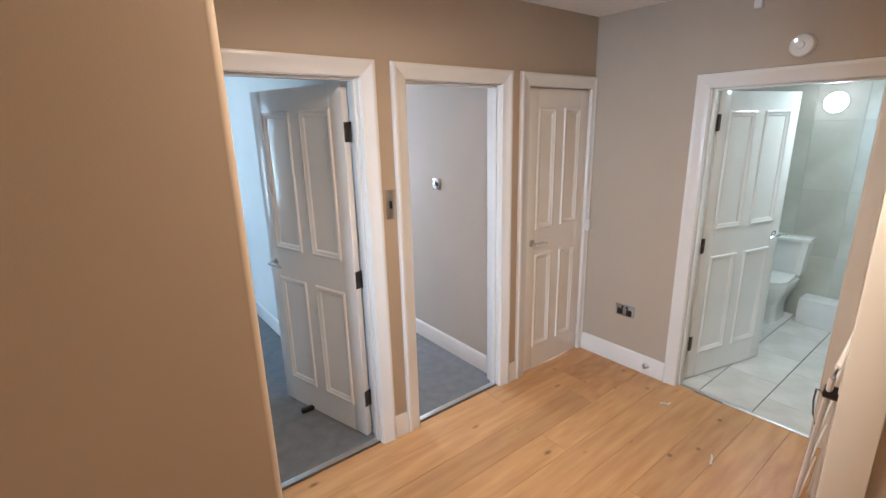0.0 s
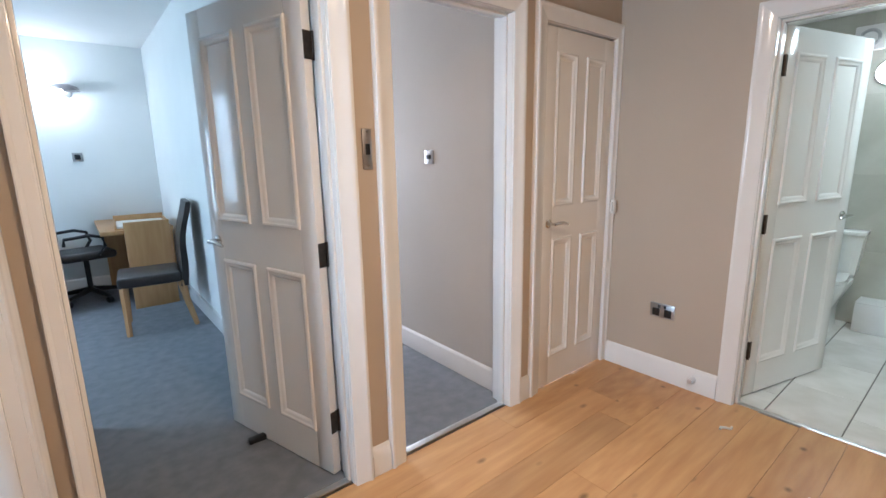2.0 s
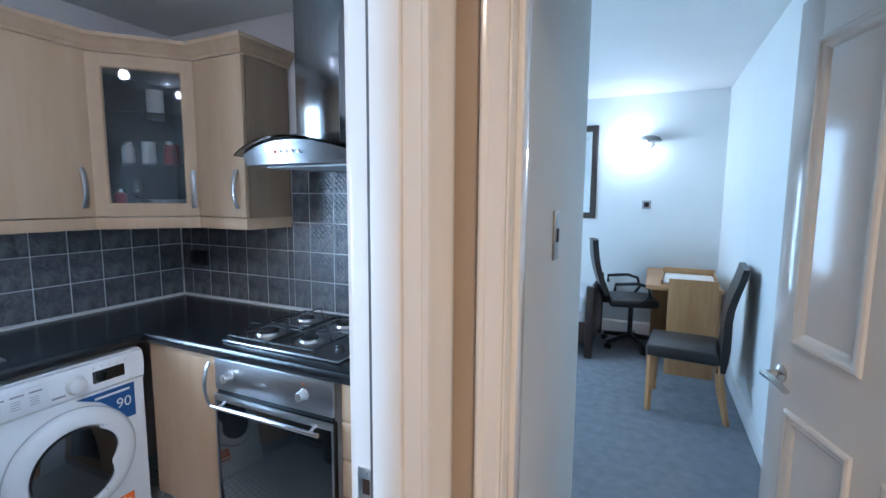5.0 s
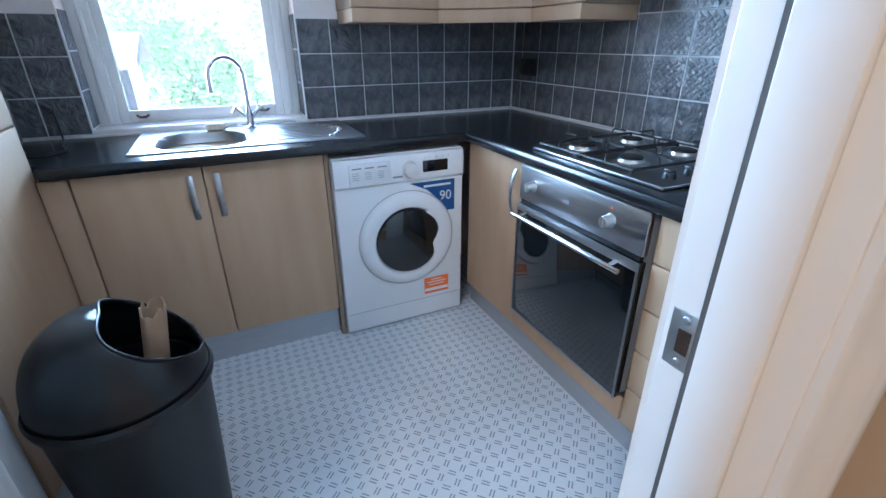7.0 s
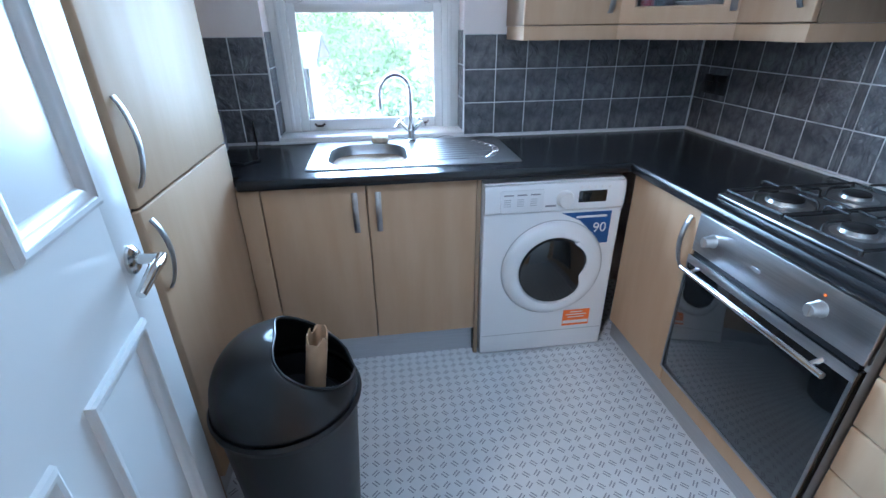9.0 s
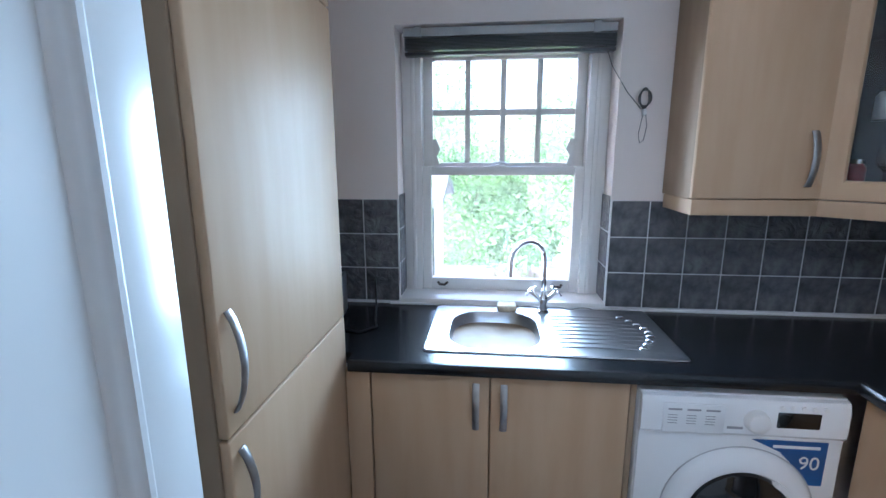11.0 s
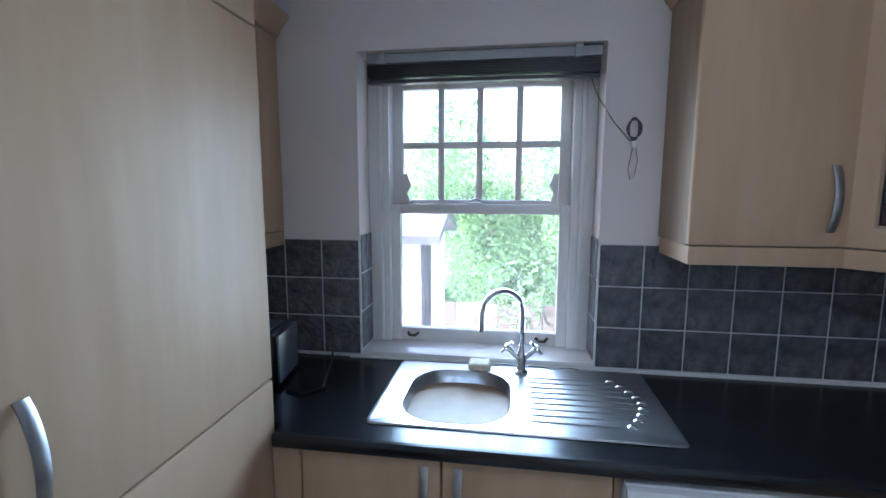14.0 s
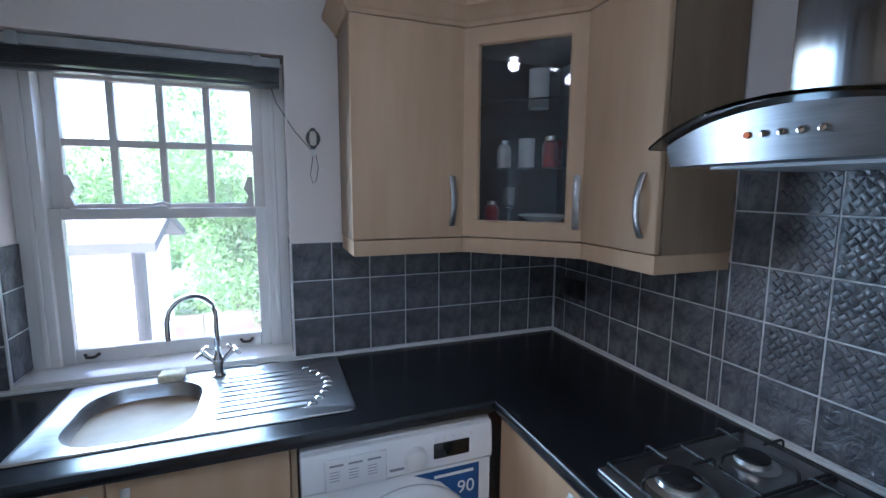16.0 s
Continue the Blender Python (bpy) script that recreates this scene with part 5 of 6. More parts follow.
def bin_with_lid():
    b = thing("waste_bin", "tall black plastic bin with a domed lid and brown paper inside", "bin", pose(-0.917, 1.14, 0, 0, 0, 98))
    bm = bmesh.new()
    lathe(bm, [(0, 0), (0.145, 0), (0.152, 0.008), (0.184, 0.515), (0.178, 0.515), (0.148, 0.03), (0, 0.03)], 48)
    part("body", bm, BIN_BLACK, b)
    bm = bmesh.new()
    lathe(bm, [(0.184, 0.505), (0.195, 0.510), (0.198, 0.524), (0.193, 0.535), (0.184, 0.532)], 56)
    part("rim", bm, BIN_BLACK, b)
    # hood: a dome with a rounded mouth, rolled at its lip
    def mouth(e):
        k = min(1, max(0, (e - 0.20) / 1.30))
        return math.radians(180 - 95 * math.sin(math.pi / 2 * k) ** 0.7)
    bm = bmesh.new()
    n, m, rows = 44, 16, []
    for i in range(m + 1):
        e = (math.pi / 2) * i / m
        row = []
        for j in range(n + 1):
            half = mouth(e)
            a = math.pi + half * (2 * j / n - 1)
            r = 0.188 * math.cos(e) ** 0.7
            row.append(bm.verts.new((r * math.cos(a), r * math.sin(a), 0.530 + 0.190 * math.sin(e))))
        rows.append(row)
    for i in range(m):
        for j in range(n):
            bm.faces.new((rows[i][j], rows[i][j + 1], rows[i + 1][j + 1], rows[i + 1][j]))
    bmesh.ops.remove_doubles(bm, verts=bm.verts, dist=0.0004)
    for f in bm.faces:
        f.smooth = True
    hood = part("dome_lid", bm, BIN_BLACK, b, "glossy black half dome with an open mouth")
    thick = hood.modifiers.new("thickness", "SOLIDIFY")
    thick.thickness, thick.offset = 0.005, -1
    for s in (-1, 1):
        bm = bmesh.new()
        pts = []
        for i in range(m + 1):
            e = (math.pi / 2) * i / m
            half = mouth(e)
            r = 0.187 * math.cos(e) ** 0.7
            pts.append((r * math.cos(math.pi + s * half), r * math.sin(math.pi + s * half), 0.530 + 0.190 * math.sin(e)))
        tube(bm, pts, 0.0035, 8)
        part("lid_lip", bm, BIN_BLACK, hood)
    bm = bmesh.new()
    lathe(bm, [(0.172, 0.44), (0.14, 0.47), (0.08, 0.462), (0, 0.475)], 24)
    part("bin_liner", bm, BIN_BLACK, b)
    bm = bmesh.new()
    pts = [(0.036 * math.cos(a), 0.026 * math.sin(a)) for a in [2 * math.pi * q / 28 for q in range(28)]]
    inner = [(x * 0.93, y * 0.86) for x, y in pts]
    lo = [[bm.verts.new((x, y, z + 0.012 * math.sin(9 * x / 0.036))) for x, y in p] for p, z in ((pts, -0.10), (pts, 0.17), (inner, 0.17), (inner, -0.10))]
    for k in range(3):
        for j in range(28):
            q = (j + 1) % 28
            bm.faces.new((lo[k][j], lo[k][q], lo[k + 1][q], lo[k + 1][j]))
    for f in bm.faces:
        f.smooth = True
    part("paper_roll", bm, CARD, b, "flattened roll of brown paper", pose(0.075, -0.02, 0.54, 8, 4, 70))


bin_with_lid()

toaster = thing("toaster", "black and silver toaster on the worktop beside the tall cabinet", "toaster", pose(-1.95, 0.66, WT, 0, 0, 8))
part("shell", B(-0.10, 0.10, -0.16, 0.105, 0.012, 0.19, bevel=0.018, seg=3), BLACK_PLASTIC, toaster)
part("end_cap", B(-0.092, 0.092, 0.104, 0.122, 0.018, 0.182, bevel=0.006), STEEL, toaster, "brushed steel end cap")
part("slot_rim", B(-0.06, 0.06, -0.13, 0.08, 0.188, 0.194, bevel=0.002), STEEL, toaster)
bm = bmesh.new()
tube(bm, [(-1.86, 0.82, WT + 0.005), (-1.84, 0.88, WT + 0.005), (-1.90, 0.93, WT + 0.006), (-2.0, 0.90, WT + 0.005), (-2.10, 0.88, WT + 0.02), (-2.17, 0.86, WT + 0.12)], 0.004, 8)
tagged(part("power_cable", bm, BLACK_PLASTIC), "black power cable curled on the worktop", "cable")

spots = thing("ceiling_spotlight_bar", "chrome kitchen ceiling bar with three lit spotlights", "ceiling light", pose(-0.867, 1.60, KC, 0, 0, 75))
part("bar", B(-0.02, 0.02, -0.43, 0.43, -0.022, 0.0, bevel=0.004), CHROME, spots)
for k in (-1, 0, 1):
    bm = bmesh.new()
    lathe(bm, [(0.0, -0.022), (0.006, -0.03), (0.030, -0.045), (0.034, -0.11), (0.030, -0.11)], 20, "z", (0, 0.383 * k, 0))
    s = part("spot_head", bm, CHROME, spots)
    bm = bmesh.new()
    lathe(bm, [(0.029, -0.107), (0, -0.109)], 20, "z", (0, 0.383 * k, 0))
    part("lens", bm, LAMP_HOT, s, "lit spot lens")

for ob in set(scene.objects) - earlier:
    if not ob.parent:
        ob.matrix_world = Matrix.Translation(SHIFT) @ ob.matrix_world

# hall corner pier and bead
solid("wall_pier", B(-0.059, 0.054, 0.701, 0.885, 0, HC), HALL_PAINT, "warm beige painted wall end beside the kitchen door", "wall")
bm = bmesh.new()
tube(bm, [(0.052, 0.710, 0.0), (0.052, 0.710, HC)], 0.0185, 12)
solid("trim", bm, HALL_PAINT, "rounded painted bead on the wall corner", "trim")


# ---- bedroom ----
def dining_chair():
    c = thing("dining_chair", "dark brown leather high-back dining chair with oak legs", "chair", pose(0.625, 4.80, 0.004, 0, 0, -95))
    bm = bmesh.new()
    prism(bm, [(-0.235, -0.25), (0.235, -0.25), (0.24, 0.20), (-0.24, 0.20)], 0.40, 0.485)
    bmesh.ops.bevel(bm, geom=list(bm.edges), offset=0.022, segments=3, profile=0.5, affect="EDGES")
    part("seat", bm, LEATHER, c)
    bm = bmesh.new()
    rows = []
    for k in range(9):
        z = 0.36 + 0.70 * k / 8
        y = 0.185 + 0.10 * (k / 8) ** 1.4 + 0.012 * math.sin(k)
        hw = 0.232 - 0.012 * k / 8
        t = 0.055 - 0.018 * k / 8
        rows.append([bm.verts.new(v) for v in ((-hw, y, z), (hw, y, z), (hw, y + t, z), (-hw, y + t, z))])
    for a, b in zip(rows, rows[1:]):
        for j in range(4):
            bm.faces.new((a[j], a[(j + 1) % 4], b[(j + 1) % 4], b[j]))
    bm.faces.new(rows[0])
    bm.faces.new(rows[-1][::-1])
    bmesh.ops.bevel(bm, geom=[e for e in bm.edges if e.is_boundary or e.calc_face_angle(0) > 0.8], offset=0.014, segments=3, profile=0.5, affect="EDGES")
    part("backrest", bm, LEATHER, c)
    for x in (-0.212, 0.212):
        bm = bmesh.new()
        tube(bm, [(x, -0.215, 0.41), (x, -0.218, 0.0)], [0.027, 0.020], 4)
        part("leg", bm, OAK_LEG, c, "oak leg")
        bm = bmesh.new()
        tube(bm, [(x, 0.20, 0.41), (x, 0.215, 0.25), (x, 0.27, 0.0)], [0.027, 0.025, 0.019], 4)
        part("leg", bm, OAK_LEG, c, "oak leg")


dining_chair()

desk = thing("desk", "oak veneer desk against the bedroom wall", "desk", pose(0.64, 6.07, 0.004))
part("desktop", B(-0.31, 0.28, -0.62, 0.51, 0.725, 0.765, bevel=0.003), OAK_LEG, desk)
part("end_panel", B(-0.13, 0.24, -0.662, -0.632, 0.0, 0.838, bevel=0.002), OAK_LEG, desk)
part("end_panel", B(-0.25, 0.27, 0.475, 0.50, 0.0, 0.725, bevel=0.002), OAK_LEG, desk)
part("modesty_panel", B(0.245, 0.265, -0.63, 0.474, 0.30, 0.725), OAK_LEG, desk)
tray = thing("tray", "shallow oak tray with a white sheet lying on the desk", "tray", pose(0.68, 5.77, 0.769, 0, 0, -3))
part("base", B(-0.22, 0.22, -0.29, 0.29, 0.0, 0.012), OAK_LEG, tray)
part("side", B(-0.22, 0.22, 0.275, 0.29, 0.012, 0.085, bevel=0.002), OAK_LEG, tray)
part("side", B(-0.22, -0.208, -0.29, 0.274, 0.012, 0.045, bevel=0.002), OAK_LEG, tray)
part("side", B(0.208, 0.22, -0.29, 0.274, 0.012, 0.060, bevel=0.002), OAK_LEG, tray)
part("sheet", B(-0.20, 0.20, -0.28, 0.27, 0.0125, 0.030, bevel=0.002), PAPER, tray, "white paper sheet")


def office_chair():
    c = thing("office_chair", "black swivel office chair with armrests at the desk", "chair", pose(0.20, 6.10, 0.004, 0, 0, -78))
    bm = bmesh.new()
    box(bm, -0.235, 0.235, -0.24, 0.22, 0.445, 0.525, bevel=0.035, seg=4)
    part("seat", bm, LEATHER, c)
    bm = bmesh.new()
    rows = []
    for k in range(10):
        a = k / 9
        z = 0.56 + 0.54 * a
        y = -0.235 - 0.13 * a - 0.03 * math.sin(math.pi * a)
        hw = 0.225 * (1 - 0.25 * a ** 3)
        rows.append([bm.verts.new(v) for v in ((-hw, y, z), (0, y + 0.015, z), (hw, y, z), (hw, y - 0.055, z), (0, y - 0.07, z), (-hw, y - 0.055, z))])
    for a, b in zip(rows, rows[1:]):
        for j in range(6):
            bm.faces.new((a[j], a[(j + 1) % 6], b[(j + 1) % 6], b[j]))
    bm.faces.new(rows[0])
    bm.faces.new(rows[-1][::-1])
    part("backrest", bm, LEATHER, c)
    bm = bmesh.new()
    tube(bm, [(0, -0.10, 0.45), (0, -0.26, 0.46), (0, -0.31, 0.60)], 0.022, 8)
    part("back_bracket", bm, BLACK_PLASTIC, c)
    for s in (-1, 1):
        bm = bmesh.new()
        tube(bm, [(s * 0.24, -0.20, 0.62), (s * 0.275, -0.20, 0.685), (s * 0.28, 0.0, 0.70), (s * 0.275, 0.10, 0.67), (s * 0.25, 0.12, 0.58), (s * 0.235, 0.06, 0.49)], 0.016, 8)
        part("armrest", bm, BLACK_PLASTIC, c)
    bm = bmesh.new()
    tube(bm, [(0, 0, 0.10), (0, 0, 0.45)], 0.024, 12)
    part("gas_column", bm, BLACK_PLASTIC, c)
    for k in range(5):
        a = 2 * math.pi * k / 5 + 0.3
        bm = bmesh.new()
        tube(bm, [(0, 0, 0.115), (0.28 * math.cos(a), 0.28 * math.sin(a), 0.075)], [0.030, 0.018], 8)
        leg = part("base_arm", bm, BLACK_PLASTIC, c)
        bm = bmesh.new()
        p = Vector((0.28 * math.cos(a), 0.28 * math.sin(a), 0.030))
        q = Vector((-math.sin(a), math.cos(a), 0)) * 0.02
        tube(bm, [p - q, p + q], 0.030, 14)
        part("castor", bm, BLACK_PLASTIC, leg)


office_chair()

bed = thing("bed", "single bed with a dark wooden frame and white bedding", "bed", pose(-1.12, 5.99, 0.004))
part("footboard", B(0.955, 1.005, -0.42, 0.42, 0.10, 0.64, bevel=0.006), DARK_WOOD, bed)
part("headboard", B(-1.00, -0.95, -0.48, 0.48, 0.10, 0.98, bevel=0.006), DARK_WOOD, bed)
for y in (-0.455, 0.455):
    part("post", B(0.945, 1.015, y - 0.035, y + 0.035, 0.0, 0.69, bevel=0.006), DARK_WOOD, bed)
    part("side_rail", B(-0.95, 0.945, y - 0.014, y + 0.014, 0.14, 0.34, bevel=0.004), DARK_WOOD, bed)
part("mattress", B(-0.94, 0.945, -0.43, 0.43, 0.30, 0.50, bevel=0.05, seg=4), LINEN, bed)
part("duvet", B(-0.50, 0.943, -0.475, 0.46, 0.42, 0.58, bevel=0.05, seg=4), LINEN, bed, "rumpled white duvet")
part("pillow", B(-0.93, -0.55, -0.32, 0.32, 0.505, 0.64, bevel=0.06, seg=4), LINEN, bed)
mirror = thing("wall_mirror", "tall mirror in a dark wooden frame on the bedroom wall", "mirror", pose(-0.543, 6.60, 1.812))
bm = bmesh.new()
ring(bm, -0.30, 0.30, -0.52, 0.52, [(0, 0.0), (0, -0.028), (0.010, -0.034), (0.060, -0.022), (0.068, -0.010)])
part("frame", bm, DARK_WOOD, mirror)
part("mirror_glass", B(-0.235, 0.235, -0.012, -0.004, -0.455, 0.455), MIRROR, mirror)


def sconce():
    s = thing("wall_light", "metal shell-shaped wall light shining on the bedroom wall", "wall light", pose(0.29, 6.60, 2.12))
    bm = bmesh.new()
    lathe(bm, [(0, -0.02), (0.035, -0.018), (0.04, 0)], 20, "y", (0.0, 0, -0.02))
    part("wall_plate", bm, SATIN, s)
    bm = bmesh.new()
    lathe(bm, [(0.0, 0.075), (0.06, 0.070), (0.11, 0.050), (0.135, 0.010), (0.130, 0.010), (0.10, 0.045), (0, 0.065)], 24, "z", (-0.02, -0.11, -0.01), 1.0, 0.6)
    part("shade", bm, SHADE_METAL, s)
    bm = bmesh.new()
    lathe(bm, [(0, 0.01), (0.03, 0.0), (0.036, -0.03), (0.02, -0.055), (0, -0.06)], 16, "z", (-0.07, -0.10, 0.03))
    part("bulb", bm, LAMP_WHITE, s, "lit bulb")


sconce()

for y, z, w in ((4.7, 1.5, 0.72),):
    win = thing("window_2", "white painted bedroom window", "window", kind="structure")
    part("window_frame", B(-2.44, -2.38, 4.0, 4.06, 0.85, 2.15), GLOSS, win)
    part("window_frame", B(-2.44, -2.38, 5.34, 5.40, 0.85, 2.15), GLOSS, win)
    part("window_frame", B(-2.44, -2.38, 4.06, 5.34, 2.09, 2.15), GLOSS, win)
    part("window_frame", B(-2.44, -2.38, 4.06, 5.34, 0.85, 0.91), GLOSS, win)
    part("meeting_rail", B(-2.44, -2.38, 4.06, 5.34, 1.48, 1.53), GLOSS, win)
    for a, b in ((0.91, 1.48), (1.53, 2.09)):
        p = part("pane", B(-2.412, -2.408, 4.06, 5.34, a, b), GLASS, win)
        p.visible_shadow = False
# unseen window, added round the passage lamp
win = thing("window_3", "unseen white window added for the passage daylight", "window", kind="structure")
for a in ((1.2, 1.25, 0.9, 2.1), (1.85, 1.9, 0.9, 2.1), (1.25, 1.85, 2.05, 2.1), (1.25, 1.85, 0.9, 0.95)):
    part("window_frame", B(a[0], a[1], 5.42, 5.47, a[2], a[3]), GLOSS, win)
p = part("pane", B(1.25, 1.85, 5.443, 5.447, 0.95, 2.05), GLASS, win)
p.visible_shadow = False


# ---- bathroom ----
def toilet():
    t = thing("toilet", "white close-coupled toilet with the lid down", "toilet", pose(5.0, 1.12, 0.0, 0, 0, 90))
    bm = bmesh.new()
    rows = []
    for z, w, f, bk in ((0.0, 0.115, 0.47, 0.14), (0.05, 0.105, 0.45, 0.14), (0.18, 0.105, 0.46, 0.14), (0.28, 0.15, 0.58, 0.14), (0.36, 0.178, 0.655, 0.14), (0.40, 0.182, 0.665, 0.14)):
        cy = f - w * 1.1
        ring_ = [(w * math.cos(a), cy + w * 1.1 * math.sin(a)) for a in [math.pi * k / 14 for k in range(15)]]
        rows.append([bm.verts.new((x, y, z)) for x, y in ring_ + [(-w, bk), (w, bk)]])
    for a, b in zip(rows, rows[1:]):
        for j in range(len(a)):
            bm.faces.new((a[j], a[(j + 1) % len(a)], b[(j + 1) % len(a)], b[j]))
    bm.faces.new(rows[0][::-1])
    bm.faces.new(rows[-1])
    part("pan", bm, CERAMIC, t)
    for z0, z1, g, nm in ((0.402, 0.422, 0.186, "seat"), (0.424, 0.448, 0.184, "lid")):
        bm = bmesh.new()
        cy = 0.665 - g * 1.1
        prism(bm, [(g * math.cos(a), cy + g * 1.1 * math.sin(a)) for a in [math.pi * k / 18 for k in range(19)]] + [(-g * 0.9, 0.20), (g * 0.9, 0.20)], z0, z1)
        bmesh.ops.bevel(bm, geom=[e for e in bm.edges if e.calc_face_angle(0) > 1.0], offset=0.006, segments=2, profile=0.5, affect="EDGES")
        part(nm, bm, CERAMIC, t)
    bm = bmesh.new()
    rows = []
    for z, w, y1 in ((0.40, 0.165, 0.15), (0.43, 0.180, 0.175), (0.74, 0.205, 0.19)):
        rows.append([bm.verts.new(v) for v in ((-w, 0.01, z), (w, 0.01, z), (w, y1 - 0.03, z), (w - 0.04, y1, z), (-w + 0.04, y1, z), (-w, y1 - 0.03, z))])
    for a, b in zip(rows, rows[1:]):
        for j in range(6):
            bm.faces.new((a[j], a[(j + 1) % 6], b[(j + 1) % 6], b[j]))
    bm.faces.new(rows[0][::-1])
    bm.faces.new(rows[-1])
    cis = part("cistern", bm, CERAMIC, t)
    bm = bmesh.new()
    prism(bm, [(-0.215, 0.005), (0.215, 0.005), (0.215, 0.17), (0.17, 0.205), (-0.17, 0.205), (-0.215, 0.17)], 0.741, 0.775)
    bmesh.ops.bevel(bm, geom=list(bm.edges), offset=0.008, segments=2, profile=0.5, affect="EDGES")
    part("cistern_lid", bm, CERAMIC, cis)
    bm = bmesh.new()
    lathe(bm, [(0.022, 0.774), (0.020, 0.782), (0, 0.783)], 16, "z", (0, 0.10, 0))
    part("flush_button", bm, CHROME, cis)


toilet()
boxing = thing("pipe_boxing", "low white boxing over pipes along the bathroom wall", "pipe boxing")
part("front_board", B(4.78, 4.80, -0.60, 0.90, 0.0, 0.22, bevel=0.003), WHITE_PLASTIC, boxing)
part("top_board", B(4.78, 4.998, -0.60, 0.90, 0.221, 0.236, bevel=0.003), WHITE_PLASTIC, boxing)
part("end_board", B(4.801, 4.998, 0.88, 0.90, 0.0, 0.22), WHITE_PLASTIC, boxing)

basin = thing("wash_basin", "small white ceramic wash basin on the bathroom wall", "basin", pose(4.78, 0.38, 0.80))
bm = bmesh.new()
lathe(bm, [(0, -0.16), (0.07, -0.15), (0.16, -0.07), (0.20, 0.0), (0.205, 0.012), (0.19, 0.012), (0.15, -0.05), (0.06, -0.11), (0, -0.115)], 36, "z", (0, 0, 0), 1.0, 1.15)
part("bowl", bm, CERAMIC, basin)
bm = bmesh.new()
tube(bm, [(0.13, 0, 0.0), (0.13, 0, 0.09), (0.10, 0, 0.115), (0.04, 0, 0.095)], 0.011, 10)
part("tap", bm, CHROME, basin)
part("wall_bracket", B(0.14, 0.218, -0.14, 0.14, -0.10, 0.010, bevel=0.01), CERAMIC, basin)

bulk = thing("bathroom_wall_light", "round lit opal bulkhead light on the bathroom wall", "wall light", pose(5.0, 0.945, 1.95, 0, -90, 0))
bm = bmesh.new()
lathe(bm, [(0.092, 0), (0.092, 0.02), (0.082, 0.03)], 32)
part("rim", bm, WHITE_PLASTIC, bulk)
bm = bmesh.new()
lathe(bm, [(0.081, 0.028), (0.074, 0.045), (0.045, 0.058), (0, 0.062)], 32)
part("diffuser", bm, LAMP_WHITE, bulk, "glowing opal diffuser")

fan = thing("extractor_fan", "square white extractor fan with a round grille", "extractor fan", pose(5.0, 1.09, 2.21, 0, 0, -90))
part("housing", B(-0.09, 0.09, -0.035, 0, -0.09, 0.09, bevel=0.008), WHITE_PLASTIC, fan)
bm = bmesh.new()
pts = [(0.055 * math.cos(a), -0.038, 0.055 * math.sin(a)) for a in [2 * math.pi * k / 24 for k in range(25)]]
tube(bm, pts, 0.012, 8)
part("grille_ring", bm, GREY_PLASTIC, fan)

# ---- hall ----
alarm = thing("smoke_alarm", "round white smoke alarm above the bathroom door", "smoke alarm", pose(2.90, 0.667, 2.19, 0, -90, 0))
bm = bmesh.new()
lathe(bm, [(0.058, 0), (0.058, 0.012), (0.052, 0.030), (0.040, 0.038), (0, 0.040)], 36)
part("housing", bm, WHITE_PLASTIC, alarm)
bm = bmesh.new()
lathe(bm, [(0.018, 0.040), (0.016, 0.046), (0, 0.047)], 16)
part("test_button", bm, WHITE_PLASTIC, alarm)
# hall lamp's glint on the dome, put in as a glowing dot
bm = bmesh.new()
lathe(bm, [(0.004, 0.039), (0.003, 0.043), (0, 0.044)], 8, "z", (0.026, 0.026, -0.002))
part("dome_glint", bm, LAMP_WHITE, alarm)
bm = bmesh.new()
box(bm, 2.872, 2.898, 0.875, 0.915, 2.41, 2.50, bevel=0.004)
tagged(part("door_contact_sensor", bm, WHITE_PLASTIC), "small white alarm sensor high on the hall wall", "sensor")
bolt = thing("door_guard", "small white plastic catch on the cupboard door frame", "door catch", pose(2.858, 1.870, 1.065))
part("body", B(-0.014, 0.014, -0.024, 0.0, -0.045, 0.045, bevel=0.004), WHITE_PLASTIC, bolt)
part("lip", B(-0.030, -0.012, -0.016, -0.004, -0.03, 0.03, bevel=0.003), WHITE_PLASTIC, bolt)
bm = bmesh.new()
lathe(bm, [(0.020, 0), (0.018, 0.02), (0.014, 0.035), (0.016, 0.04), (0, 0.044)], 16, "x", (0, 0, 0))
st = part("door_stop_knob", bm, SATIN)
st.matrix_world = pose(2.882, 1.30, 0.075, 0, 0, 180)
tagged(st, "small metal door stop on the hall skirting", "door stop")

pend = thing("hall_ceiling_light", "round warm-lit opal ceiling light in the hall", "ceiling light", pose(0.85, 0.48, HC))
bm = bmesh.new()
lathe(bm, [(0.0, 0), (0.07, 0), (0.07, -0.02), (0.06, -0.025), (0, -0.025)], 28)
part("base", bm, SATIN, pend)
bm = bmesh.new()
lathe(bm, [(0.06, -0.024), (0.055, -0.04), (0.03, -0.055), (0, -0.058)], 32)
part("bowl", bm, LAMP_WARM, pend, "warm-lit opal bowl")


